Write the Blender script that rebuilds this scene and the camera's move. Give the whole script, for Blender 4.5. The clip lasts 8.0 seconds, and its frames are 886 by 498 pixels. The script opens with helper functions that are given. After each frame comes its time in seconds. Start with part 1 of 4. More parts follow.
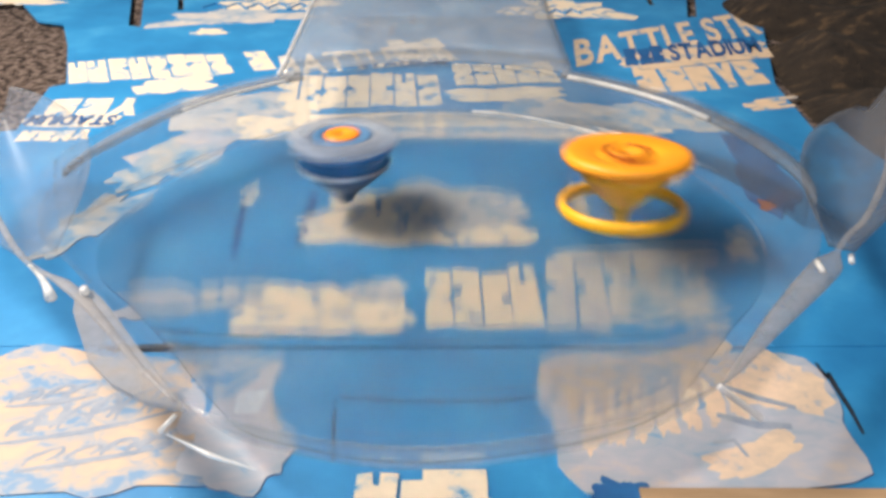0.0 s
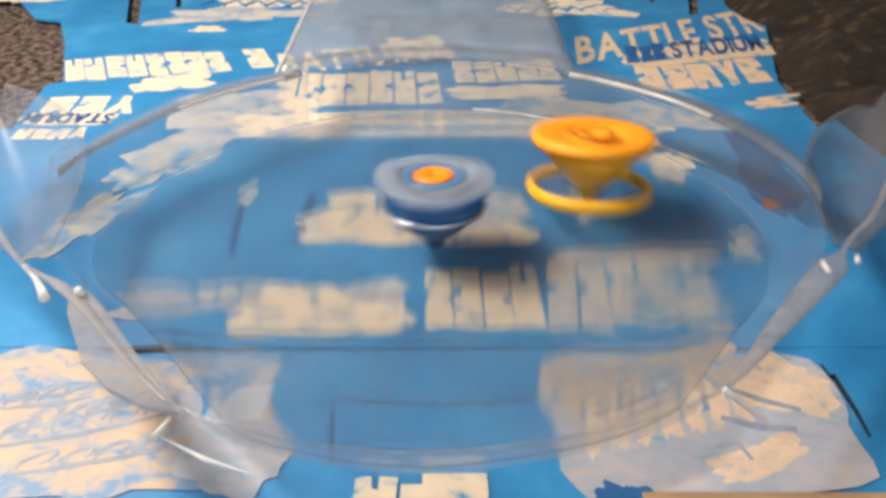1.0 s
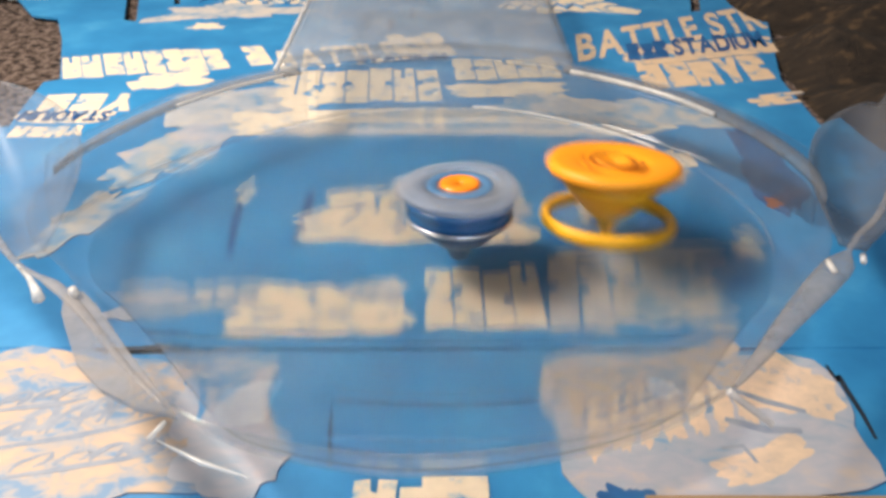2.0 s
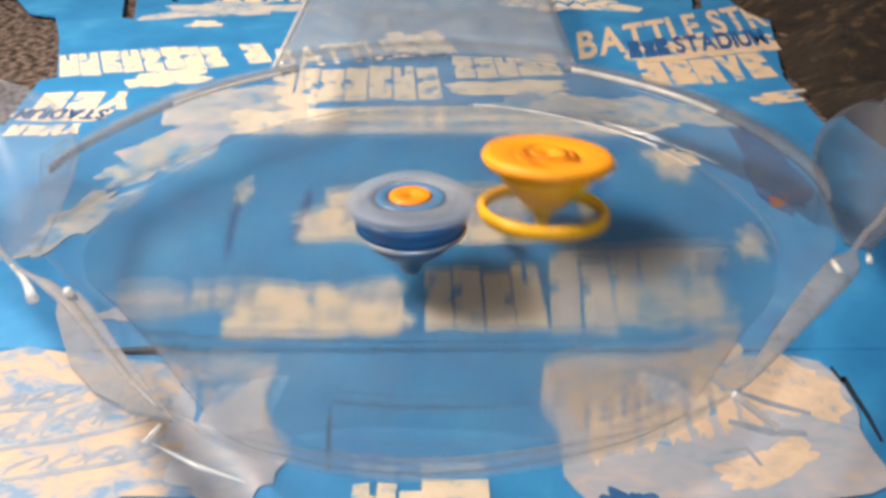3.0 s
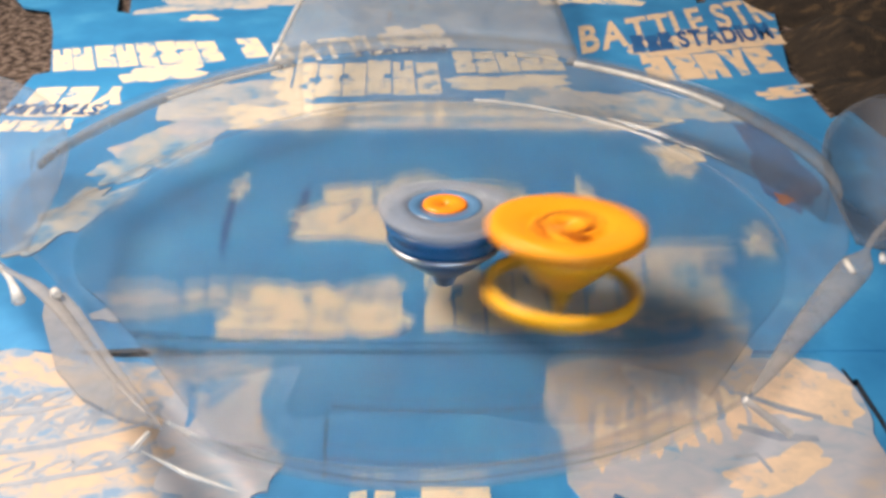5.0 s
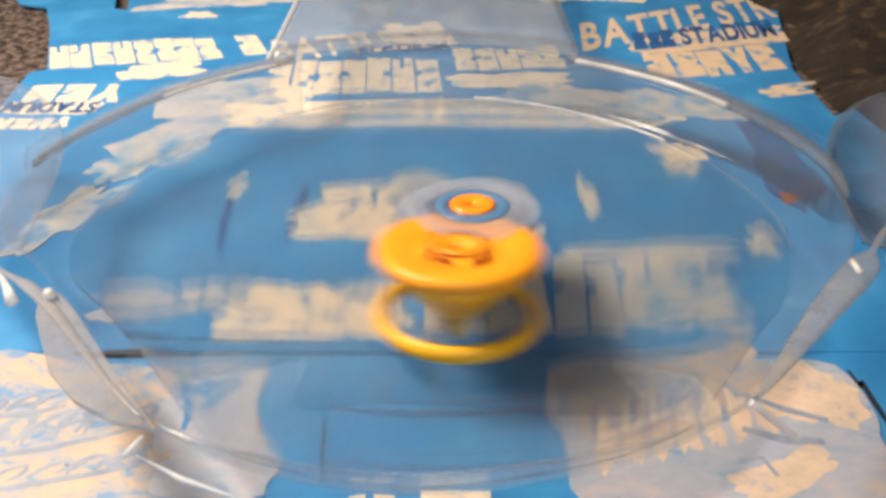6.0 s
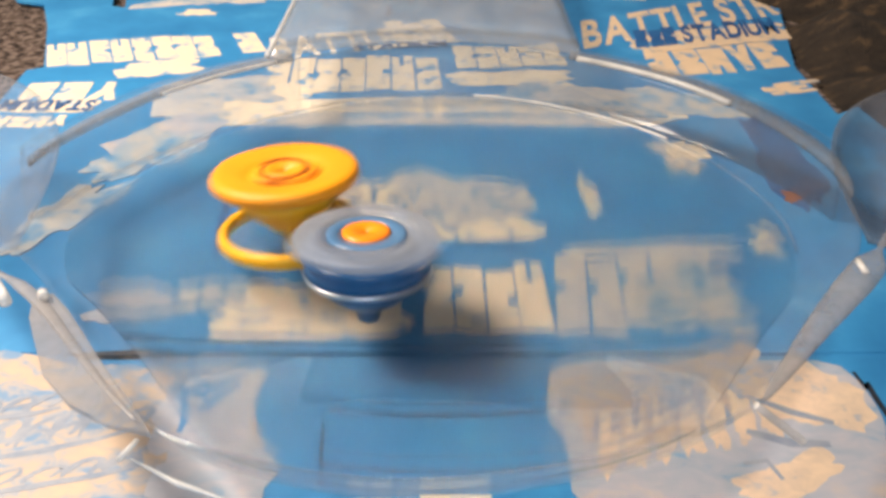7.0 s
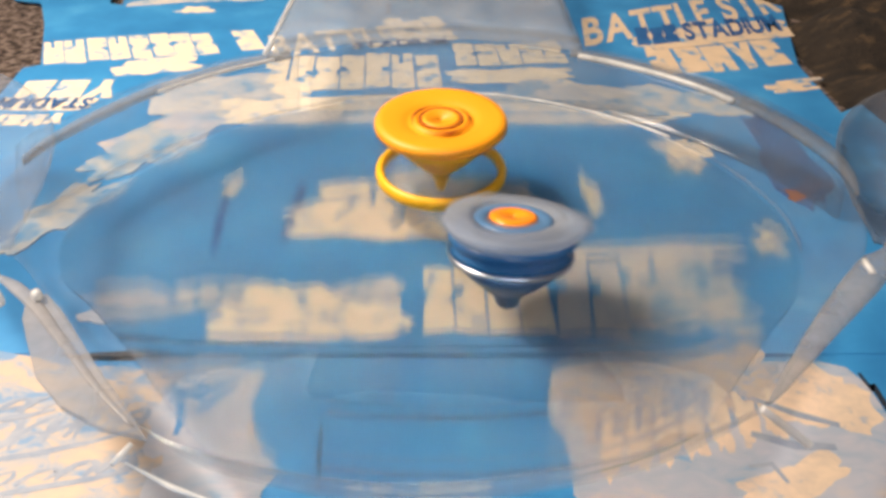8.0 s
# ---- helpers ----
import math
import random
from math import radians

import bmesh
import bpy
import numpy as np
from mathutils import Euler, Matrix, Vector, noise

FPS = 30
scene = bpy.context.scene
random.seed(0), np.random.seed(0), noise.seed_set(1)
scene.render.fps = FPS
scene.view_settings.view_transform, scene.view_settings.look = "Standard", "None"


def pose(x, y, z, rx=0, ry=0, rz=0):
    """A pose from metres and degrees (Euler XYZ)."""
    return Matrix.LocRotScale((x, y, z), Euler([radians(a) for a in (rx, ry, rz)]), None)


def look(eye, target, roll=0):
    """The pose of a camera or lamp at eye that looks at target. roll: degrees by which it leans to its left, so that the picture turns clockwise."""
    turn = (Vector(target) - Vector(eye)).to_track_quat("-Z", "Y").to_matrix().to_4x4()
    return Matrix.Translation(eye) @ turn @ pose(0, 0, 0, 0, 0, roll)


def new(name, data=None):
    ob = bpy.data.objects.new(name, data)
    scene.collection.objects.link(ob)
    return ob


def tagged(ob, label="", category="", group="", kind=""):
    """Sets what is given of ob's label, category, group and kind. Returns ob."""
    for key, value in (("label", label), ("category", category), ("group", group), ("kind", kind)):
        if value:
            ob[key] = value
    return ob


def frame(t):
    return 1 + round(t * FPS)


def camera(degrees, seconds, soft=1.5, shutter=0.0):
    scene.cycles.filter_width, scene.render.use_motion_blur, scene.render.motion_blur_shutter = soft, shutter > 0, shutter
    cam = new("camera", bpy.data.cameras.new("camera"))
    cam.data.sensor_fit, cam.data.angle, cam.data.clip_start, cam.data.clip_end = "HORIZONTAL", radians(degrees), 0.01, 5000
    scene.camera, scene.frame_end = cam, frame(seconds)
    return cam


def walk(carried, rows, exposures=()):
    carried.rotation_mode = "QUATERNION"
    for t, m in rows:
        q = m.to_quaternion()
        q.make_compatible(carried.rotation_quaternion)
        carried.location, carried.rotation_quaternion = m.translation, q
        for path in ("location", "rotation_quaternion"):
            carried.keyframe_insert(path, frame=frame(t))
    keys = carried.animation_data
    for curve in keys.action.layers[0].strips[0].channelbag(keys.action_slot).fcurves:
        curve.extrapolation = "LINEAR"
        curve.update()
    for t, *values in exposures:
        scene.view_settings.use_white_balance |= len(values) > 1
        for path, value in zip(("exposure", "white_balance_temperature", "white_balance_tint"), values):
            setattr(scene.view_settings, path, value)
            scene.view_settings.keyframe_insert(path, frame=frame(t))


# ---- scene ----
from mathutils import geometry

cam = camera(2 * math.degrees(math.atan(784 / 1450)), 8.0, soft=3.5, shutter=0.6)


def eye_row(t, x, y, z, down):
    """Camera row: place and degrees below the level."""
    return (t, pose(x, y, z, 90 - down, 0, 0))


walk(cam, [
    eye_row(0, 0.0009, -0.2522, 0.1687, 32.75),
    eye_row(1, 0.0009, -0.2489, 0.1672, 32.88),
    eye_row(2, 0.0009, -0.2459, 0.1657, 33.01),
    eye_row(3, 0.0009, -0.2430, 0.1644, 33.13),
    eye_row(4, 0.0009, -0.2397, 0.1627, 33.26),
    eye_row(5, 0.0009, -0.2365, 0.1611, 33.39),
    eye_row(6, 0.0009, -0.2333, 0.1595, 33.52),
    eye_row(7, 0.0009, -0.2305, 0.1581, 33.63),
    eye_row(8, 0.0009, -0.2276, 0.1566, 33.74),
], exposures=[(0, -0.03, 6080, 11.5), (1, -0.15, 6300, 12.5), (1.7, -0.13, 6340, 12.7), (3.5, -0.08, 6440, 13.2), (8, -0.07, 6640, 13.8)])

# ---- light: one soft lamp above on the left, faint room light, an added cool fill ----
world = bpy.data.worlds.new("room_world")
world.use_nodes = True
world.node_tree.nodes["Background"].inputs[0].default_value = (0.75, 0.85, 1.0, 1)
world.node_tree.nodes["Background"].inputs[1].default_value = 0.3
scene.world = world
lamp_data = bpy.data.lights.new("lamp_light", "AREA")
lamp_data.shape, lamp_data.size, lamp_data.energy, lamp_data.color = "DISK", 0.165, 8.9, (1.0, 0.86, 0.69)
lamp = new("lamp_light", lamp_data)
lamp.matrix_world = look((-0.385, 0.05, 0.535), (0, 0, 0))

# added cool fill from behind the camera, to lift the shadows
fill_data = bpy.data.lights.new("fill_light", "AREA")
fill_data.shape, fill_data.size, fill_data.size_y, fill_data.energy, fill_data.color = "RECTANGLE", 1.6, 1.2, 33, (0.85, 0.92, 1.0)
fill = new("fill_light", fill_data)
fill.matrix_world = look((0.3, -2.62, 1.5), (0.3, 0, 1.2))


# ---- materials ----
def material(name):
    m = bpy.data.materials.new(name)
    m.use_nodes = True
    return m, m.node_tree.nodes, m.node_tree.links, m.node_tree.nodes["Principled BSDF"]


def noise_node(nodes, links, scale, detail=6.0, rough=0.6, stretch=(1, 1, 1), space="Object"):
    co = nodes.new("ShaderNodeTexCoord")
    mp = nodes.new("ShaderNodeMapping")
    mp.inputs["Scale"].default_value = stretch
    tex = nodes.new("ShaderNodeTexNoise")
    tex.inputs["Scale"].default_value, tex.inputs["Detail"].default_value, tex.inputs["Roughness"].default_value = scale, detail, rough
    links.new(co.outputs[space], mp.inputs["Vector"])
    links.new(mp.outputs["Vector"], tex.inputs["Vector"])
    return tex.outputs["Fac"]


def ramp_node(nodes, links, fac, stops):
    r = nodes.new("ShaderNodeValToRGB")
    while len(r.color_ramp.elements) < len(stops):
        r.color_ramp.elements.new(0.5)
    for e, (p, c) in zip(r.color_ramp.elements, stops):
        e.position, e.color = p, (*c, 1)
    links.new(fac, r.inputs["Fac"])
    return r.outputs["Color"]


def bump_node(nodes, links, fac, strength, distance):
    b = nodes.new("ShaderNodeBump")
    b.inputs["Strength"].default_value, b.inputs["Distance"].default_value = strength, distance
    links.new(fac, b.inputs["Height"])
    return b.outputs["Normal"]


def mottled(name, stops, scale, rough, bump=0.2, depth=0.0005, detail=6.0, metal=0.0, stretch=(1, 1, 1)):
    m, nodes, links, b = material(name)
    f = noise_node(nodes, links, scale, detail, stretch=stretch)
    links.new(ramp_node(nodes, links, f, stops), b.inputs["Base Color"])
    fine = noise_node(nodes, links, scale * 9, 3.0)
    links.new(bump_node(nodes, links, fine, bump, depth), b.inputs["Normal"])
    b.inputs["Roughness"].default_value, b.inputs["Metallic"].default_value = rough, metal
    return m


def clear_plastic(name, haze, tint=(0.80, 0.81, 0.83), grain=60, rough=0.12, gloss=1.0, blur=0.0, back_share=0.45):
    """Thin clear plastic: lets the view through, mirrors at grazing angles, with a milky worn film of strength haze."""
    m, nodes, links, b = material(name)
    nodes.remove(b)
    out = nodes["Material Output"]
    clear = nodes.new("ShaderNodeBsdfTransparent")
    clear.inputs["Color"].default_value = (0.96, 0.97, 0.98, 1)
    if blur:
        bent = nodes.new("ShaderNodeBsdfRefraction")
        bent.inputs["IOR"].default_value, bent.inputs["Roughness"].default_value = 1.25, blur
        sight = nodes.new("ShaderNodeMixShader")
        sight.inputs[0].default_value = 0.62
        links.new(clear.outputs[0], sight.inputs[1])
        links.new(bent.outputs[0], sight.inputs[2])
        clear = sight
    film = nodes.new("ShaderNodeBsdfDiffuse")
    film.inputs["Color"].default_value = (*tint, 1)
    back = nodes.new("ShaderNodeBsdfTranslucent")
    back.inputs["Color"].default_value = (*tint, 1)
    both = nodes.new("ShaderNodeMixShader")
    both.inputs[0].default_value = back_share
    links.new(film.outputs[0], both.inputs[1])
    links.new(back.outputs[0], both.inputs[2])
    gl = nodes.new("ShaderNodeBsdfGlossy")
    gl.inputs["Roughness"].default_value = rough
    f = noise_node(nodes, links, grain, 4.0)
    ml = nodes.new("ShaderNodeMapRange")
    ml.inputs["From Min"].default_value, ml.inputs["From Max"].default_value = 0.3, 0.7
    ml.inputs["To Min"].default_value, ml.inputs["To Max"].default_value = haze * 0.6, haze * 1.4
    links.new(f, ml.inputs["Value"])
    mix1 = nodes.new("ShaderNodeMixShader")
    links.new(ml.outputs[0], mix1.inputs[0])
    links.new(clear.outputs[0], mix1.inputs[1])
    links.new(both.outputs[0], mix1.inputs[2])
    lw = nodes.new("ShaderNodeLayerWeight")
    lw.inputs["Blend"].default_value = 0.5
    pw = nodes.new("ShaderNodeMath")
    pw.operation, pw.inputs[1].default_value = "POWER", 4.0
    links.new(lw.outputs["Facing"], pw.inputs[0])
    fr = nodes.new("ShaderNodeMath")
    fr.operation, fr.inputs[1].default_value, fr.inputs[2].default_value = "MULTIPLY_ADD", 0.7 * gloss, 0.035 * gloss
    links.new(pw.outputs[0], fr.inputs[0])
    mix2 = nodes.new("ShaderNodeMixShader")
    links.new(fr.outputs[0], mix2.inputs[0])
    links.new(mix1.outputs[0], mix2.inputs[1])
    links.new(gl.outputs[0], mix2.inputs[2])
    links.new(mix2.outputs[0], out.inputs["Surface"])
    return m


BLUE_PRINT = mottled("blue_printed_card", [(0.30, (0.018, 0.17, 0.41)), (0.55, (0.030, 0.235, 0.51)), (0.66, (0.05, 0.29, 0.57)), (0.80, (0.26, 0.45, 0.62))], 24, 0.45, 0.15, 0.0002)
CREAM = mottled("cream_print", [(0.33, (0.06, 0.27, 0.52)), (0.40, (0.50, 0.52, 0.52)), (0.47, (0.74, 0.62, 0.47)), (0.75, (0.83, 0.70, 0.53))], 110, 0.5, 0.15, 0.0002)
# the cream print again, darker and warmer for the weaker light at right rear
DIM_CREAM = mottled("cream_print_dim_light", [(0.33, (0.06, 0.27, 0.52)), (0.40, (0.46, 0.42, 0.38)), (0.47, (0.66, 0.49, 0.33)), (0.75, (0.74, 0.56, 0.38))], 110, 0.5, 0.15, 0.0002)
# cream print greyed to carry the plastic's haze and the dimmer right side
HAZED = mottled("hazed_grey_print", [(0.34, (0.07, 0.26, 0.48)), (0.45, (0.28, 0.38, 0.48)), (0.6, (0.50, 0.47, 0.43)), (0.8, (0.60, 0.54, 0.46))], 90, 0.5, 0.15, 0.0002)


def smudged(name, stops, scale, stretch=(1, 1, 1), turn=0.0):
    """Print rubbed and smeared: soft patches of its colours in two sizes, drawn out one way."""
    m, nodes, links, b = material(name)
    co = nodes.new("ShaderNodeTexCoord")
    mp = nodes.new("ShaderNodeMapping")
    mp.inputs["Rotation"].default_value, mp.inputs["Scale"].default_value = (0, 0, turn), stretch
    links.new(co.outputs["Object"], mp.inputs["Vector"])
    broad, small = nodes.new("ShaderNodeTexNoise"), nodes.new("ShaderNodeTexNoise")
    for tex, k, detail in ((broad, scale, 3.0), (small, scale * 4.5, 5.0)):
        tex.inputs["Scale"].default_value, tex.inputs["Detail"].default_value, tex.inputs["Distortion"].default_value = k, detail, 0.8
        links.new(mp.outputs["Vector"], tex.inputs["Vector"])
    mean = nodes.new("ShaderNodeMix")
    mean.inputs[0].default_value = 0.42
    links.new(broad.outputs["Fac"], mean.inputs[2])
    links.new(small.outputs["Fac"], mean.inputs[3])
    links.new(ramp_node(nodes, links, mean.outputs[0], stops), b.inputs["Base Color"])
    b.inputs["Roughness"].default_value = 0.5
    return m


PEACH = smudged("smeared_peach_print", [(0.41, (0.15, 0.27, 0.44)), (0.47, (0.32, 0.34, 0.39)), (0.53, (0.46, 0.37, 0.30)), (0.62, (0.55, 0.41, 0.30))], 38, (1, 1.6, 1), 0.5)
CLEAN_PEACH = smudged("clear_peach_print", [(0.36, (0.36, 0.38, 0.43)), (0.43, (0.60, 0.47, 0.36)), (0.60, (0.74, 0.56, 0.40))], 60, (1, 1.3, 1), 0.5)
GREY_PRINT = smudged("smeared_grey_print", [(0.36, (0.12, 0.30, 0.50)), (0.44, (0.34, 0.39, 0.47)), (0.56, (0.44, 0.44, 0.49)), (0.66, (0.58, 0.49, 0.43))], 24, (1, 1.8, 1), 0.3)
PALE_PRINT = smudged("worn_pale_print", [(0.36, (0.12, 0.29, 0.48)), (0.44, (0.36, 0.41, 0.47)), (0.54, (0.52, 0.50, 0.49)), (0.66, (0.62, 0.55, 0.47))], 40, (1, 1.3, 1))
MARK_BLUE = mottled("rubbed_blue_print", [(0.3, (0.03, 0.17, 0.42)), (0.7, (0.10, 0.30, 0.52))], 120, 0.5, 0.1, 0.0002)
STROKE = mottled("grey_blue_stroke", [(0.3, (0.17, 0.23, 0.33)), (0.7, (0.34, 0.36, 0.41))], 120, 0.5, 0.1, 0.0002)
PALE_BLUE = mottled("pale_blue_print", [(0.3, (0.07, 0.22, 0.44)), (0.7, (0.20, 0.36, 0.54))], 70, 0.5, 0.1, 0.0002)
DEEP_BLUE = mottled("deep_blue_print", [(0.3, (0.01, 0.06, 0.20)), (0.7, (0.02, 0.13, 0.34))], 60, 0.5, 0.1, 0.0002)
# black of the printed lines and of the painted fold shade
BLACK_MARK = mottled("black_ink_and_fold_shade", [(0.3, (0.008, 0.010, 0.016)), (0.7, (0.03, 0.035, 0.05))], 90, 0.6, 0.1, 0.0002)
CARPET = mottled("brown_carpet", [(0.40, (0.028, 0.018, 0.014)), (0.48, (0.15, 0.098, 0.076)), (0.58, (0.42, 0.315, 0.26))], 230, 0.95, 1.0, 0.004, 8)
BLANKET = mottled("dark_brown_blanket", [(0.30, (0.008, 0.0055, 0.004)), (0.55, (0.034, 0.022, 0.013)), (0.75, (0.17, 0.10, 0.045))], 70, 0.95, 1.0, 0.003, 9, stretch=(1, 2, 1))
# rust brown of a printed dot and of the painted rim reflections
RUST = mottled("rust_print_and_reflection", [(0.3, (0.22, 0.06, 0.02)), (0.7, (0.34, 0.12, 0.05))], 60, 0.6, 0.1, 0.0002)
BARE_CARD = mottled("bare_cardboard", [(0.3, (0.30, 0.19, 0.10)), (0.7, (0.42, 0.28, 0.16))], 40, 0.9, 0.3, 0.0004, stretch=(1, 6, 1))
WALL = mottled("room_paint", [(0.3, (0.58, 0.55, 0.50)), (0.7, (0.66, 0.63, 0.58))], 3, 0.8)
BOWL = clear_plastic("clear_bowl", 0.034, blur=0.26, gloss=0.12, rough=0.06)
GATE = clear_plastic("clear_gate", 0.20)
SKIRT = clear_plastic("clear_skirt", 0.03, gloss=0.6)
LIP = clear_plastic("clear_lip", 0.06, rough=0.08, gloss=1.2)
# white film that paints the lamp's highlight onto the clear lip
HIGHLIGHT_LIP = clear_plastic("painted_highlight_lip", 0.62, tint=(0.92, 0.90, 0.87), rough=0.2, gloss=0.8)
WALLS = clear_plastic("clear_bowl_wall", 0.085, tint=(0.62, 0.61, 0.61), gloss=0.15, back_share=0.65)
BAND = clear_plastic("clear_rim_band", 0.38, tint=(0.40, 0.40, 0.41), gloss=0.4, back_share=0.6)
# frosted pocket plastic, with the right side's shade put into a darker tint
DIM_FROST = clear_plastic("dimmed_frosted_pocket", 0.36, tint=(0.23, 0.24, 0.27), rough=0.35, gloss=0.4)
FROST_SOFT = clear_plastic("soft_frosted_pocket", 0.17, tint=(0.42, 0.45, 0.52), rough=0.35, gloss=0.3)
FLANGE = clear_plastic("frosted_flange", 0.48, tint=(0.50, 0.49, 0.50), grain=45, rough=0.25)
# near-white film standing in for specular glints on clear edges
GLINT = clear_plastic("painted_white_glint", 0.68, tint=(0.95, 0.94, 0.92), rough=0.25, back_share=0.3)
ORANGE = mottled("orange_plastic", [(0.3, (0.90, 0.30, 0.004)), (0.7, (0.93, 0.38, 0.008))], 90, 0.5, 0.1, 0.0002)
YELLOW = mottled("yellow_plastic", [(0.3, (0.80, 0.38, 0.004)), (0.7, (0.86, 0.46, 0.008))], 90, 0.45, 0.1, 0.0002)
DARK_ORANGE = mottled("dark_orange_groove", [(0.3, (0.30, 0.07, 0.004)), (0.7, (0.42, 0.11, 0.006))], 90, 0.5, 0.1, 0.0002)
CHIP = mottled("bright_orange_chip", [(0.3, (0.95, 0.20, 0.01)), (0.7, (0.98, 0.34, 0.01))], 120, 0.3, 0.1, 0.0002)
WEB = clear_plastic("clear_web", 0.04, tint=(0.8, 0.76, 0.66), rough=0.35, gloss=0.3)
GREY_CLEAR = clear_plastic("smoky_clear_layer", 0.46, tint=(0.50, 0.56, 0.66), grain=260, rough=0.45, gloss=0.4)
NAVY = mottled("dark_blue_plastic", [(0.3, (0.014, 0.085, 0.23)), (0.7, (0.026, 0.15, 0.36))], 90, 0.25, 0.1, 0.0002)
MID_BLUE = mottled("mid_blue_plastic", [(0.3, (0.06, 0.16, 0.32)), (0.7, (0.10, 0.22, 0.40))], 90, 0.3, 0.1, 0.0002)
DUSK_BLUE = mottled("grey_blue_plastic", [(0.3, (0.04, 0.09, 0.17)), (0.7, (0.08, 0.15, 0.26))], 90, 0.35, 0.1, 0.0002)
STEEL = mottled("worn_steel", [(0.3, (0.42, 0.46, 0.52)), (0.7, (0.62, 0.66, 0.72))], 200, 0.38, 0.1, 0.0002, metal=1.0)


# ---- building helpers ----
def part(name, bm, mat, parent, label="", smooth=False):
    me = bpy.data.meshes.new(name)
    bmesh.ops.recalc_face_normals(bm, faces=bm.faces)
    bm.to_mesh(me)
    bm.free()
    me.materials.append(mat)
    if smooth:
        me.polygons.foreach_set("use_smooth", [True] * len(me.polygons))
    ob = new(name, me)
    ob.parent = parent
    if label:
        ob["label"] = label
    return ob


def thing(name, label, category, kind="", at=(0, 0, 0)):
    ob = new(name)
    ob.location = at
    ob.empty_display_size = 0.01
    return tagged(ob, label, category, kind=kind)


def revolve(profile, a0=0.0, a1=360.0, steps=96, centre=(0, 0), closed=True, wave=None):
    """A surface of revolution. profile: (radius, height) round a closed section; wave(angle): factor on the radius."""
    bm = bmesh.new()
    whole = abs(a1 - a0) >= 360
    n = steps if whole else steps + 1
    rings = []
    for i in range(n):
        a = radians(a0 + (a1 - a0) * i / steps)
        k = wave(a) if wave else 1.0
        rings.append([bm.verts.new((centre[0] + r * k * math.cos(a), centre[1] + r * k * math.sin(a), z)) for r, z in profile])
    m = len(profile)
    for i in range(n if whole else n - 1):
        p, q = rings[i], rings[(i + 1) % n]
        for j in range(m if closed else m - 1):
            bm.faces.new((p[j], p[(j + 1) % m], q[(j + 1) % m], q[j]))
    if not whole and closed:
        bm.faces.new(rings[0])
        bm.faces.new(rings[-1][::-1])
    bmesh.ops.remove_doubles(bm, verts=bm.verts, dist=1e-7)
    return bm


def slab(outline, z0, z1):
    """A flat plate with any outline, however notched."""
    bm = bmesh.new()
    low = [bm.verts.new((x, y, z0)) for x, y in outline]
    top = [bm.verts.new((x, y, z1)) for x, y in outline]
    for tri in geometry.tessellate_polygon([[Vector((1000 * x, 1000 * y, 0)) for x, y in outline]]):
        bm.faces.new([top[k] for k in tri])
        bm.faces.new([low[k] for k in reversed(tri)])
    for i in range(len(outline)):
        j = (i + 1) % len(outline)
        bm.faces.new((low[i], low[j], top[j], top[i]))
    return bm


def ribbon(points, width, z0, z1, bm=None):
    """A thin stroke along a line of (x, y), narrowing to both ends."""
    bm = bm or bmesh.new()
    n = len(points)
    sides = []
    for i, (x, y) in enumerate(points):
        ax, ay = points[max(i - 1, 0)]
        bx, by = points[min(i + 1, n - 1)]
        d = math.hypot(bx - ax, by - ay) or 1
        w = width * (0.35 + 0.65 * math.sin(math.pi * (i + 0.5) / n)) / 2
        nx, ny = -(by - ay) / d * w, (bx - ax) / d * w
        sides.append([bm.verts.new(p) for p in ((x + nx, y + ny, z1), (x - nx, y - ny, z1), (x - nx, y - ny, z0), (x + nx, y + ny, z0))])
    for p, q in zip(sides, sides[1:]):
        for j in range(4):
            bm.faces.new((p[j], p[(j + 1) % 4], q[(j + 1) % 4], q[j]))
    bm.faces.new(sides[0])
    bm.faces.new(sides[-1][::-1])
    return bm


def splat_outline(cx, cy, w, h, seed, jag=0.35, turn=0.0, n=44):
    rnd = random.Random(seed)
    ph = [rnd.uniform(0, 6.28) for _ in range(6)]
    pts = []
    for i in range(n):
        a = 2 * math.pi * i / n
        k = 1 + jag * (0.5 * math.sin(3 * a + ph[0]) + 0.35 * math.sin(5 * a + ph[1]) + 0.3 * math.sin(9 * a + ph[2]) + 0.35 * rnd.uniform(-1, 1))
        e = 3 if jag > 0.2 else 7
        sq = (abs(math.cos(a)) ** e + abs(math.sin(a)) ** e) ** (-1 / e)
        x, y = 0.5 * w * k * sq * math.cos(a), 0.5 * h * k * sq * math.sin(a)
        c, s = math.cos(turn), math.sin(turn)
        pts.append((cx + x * c - y * s, cy + x * s + y * c))
    return pts


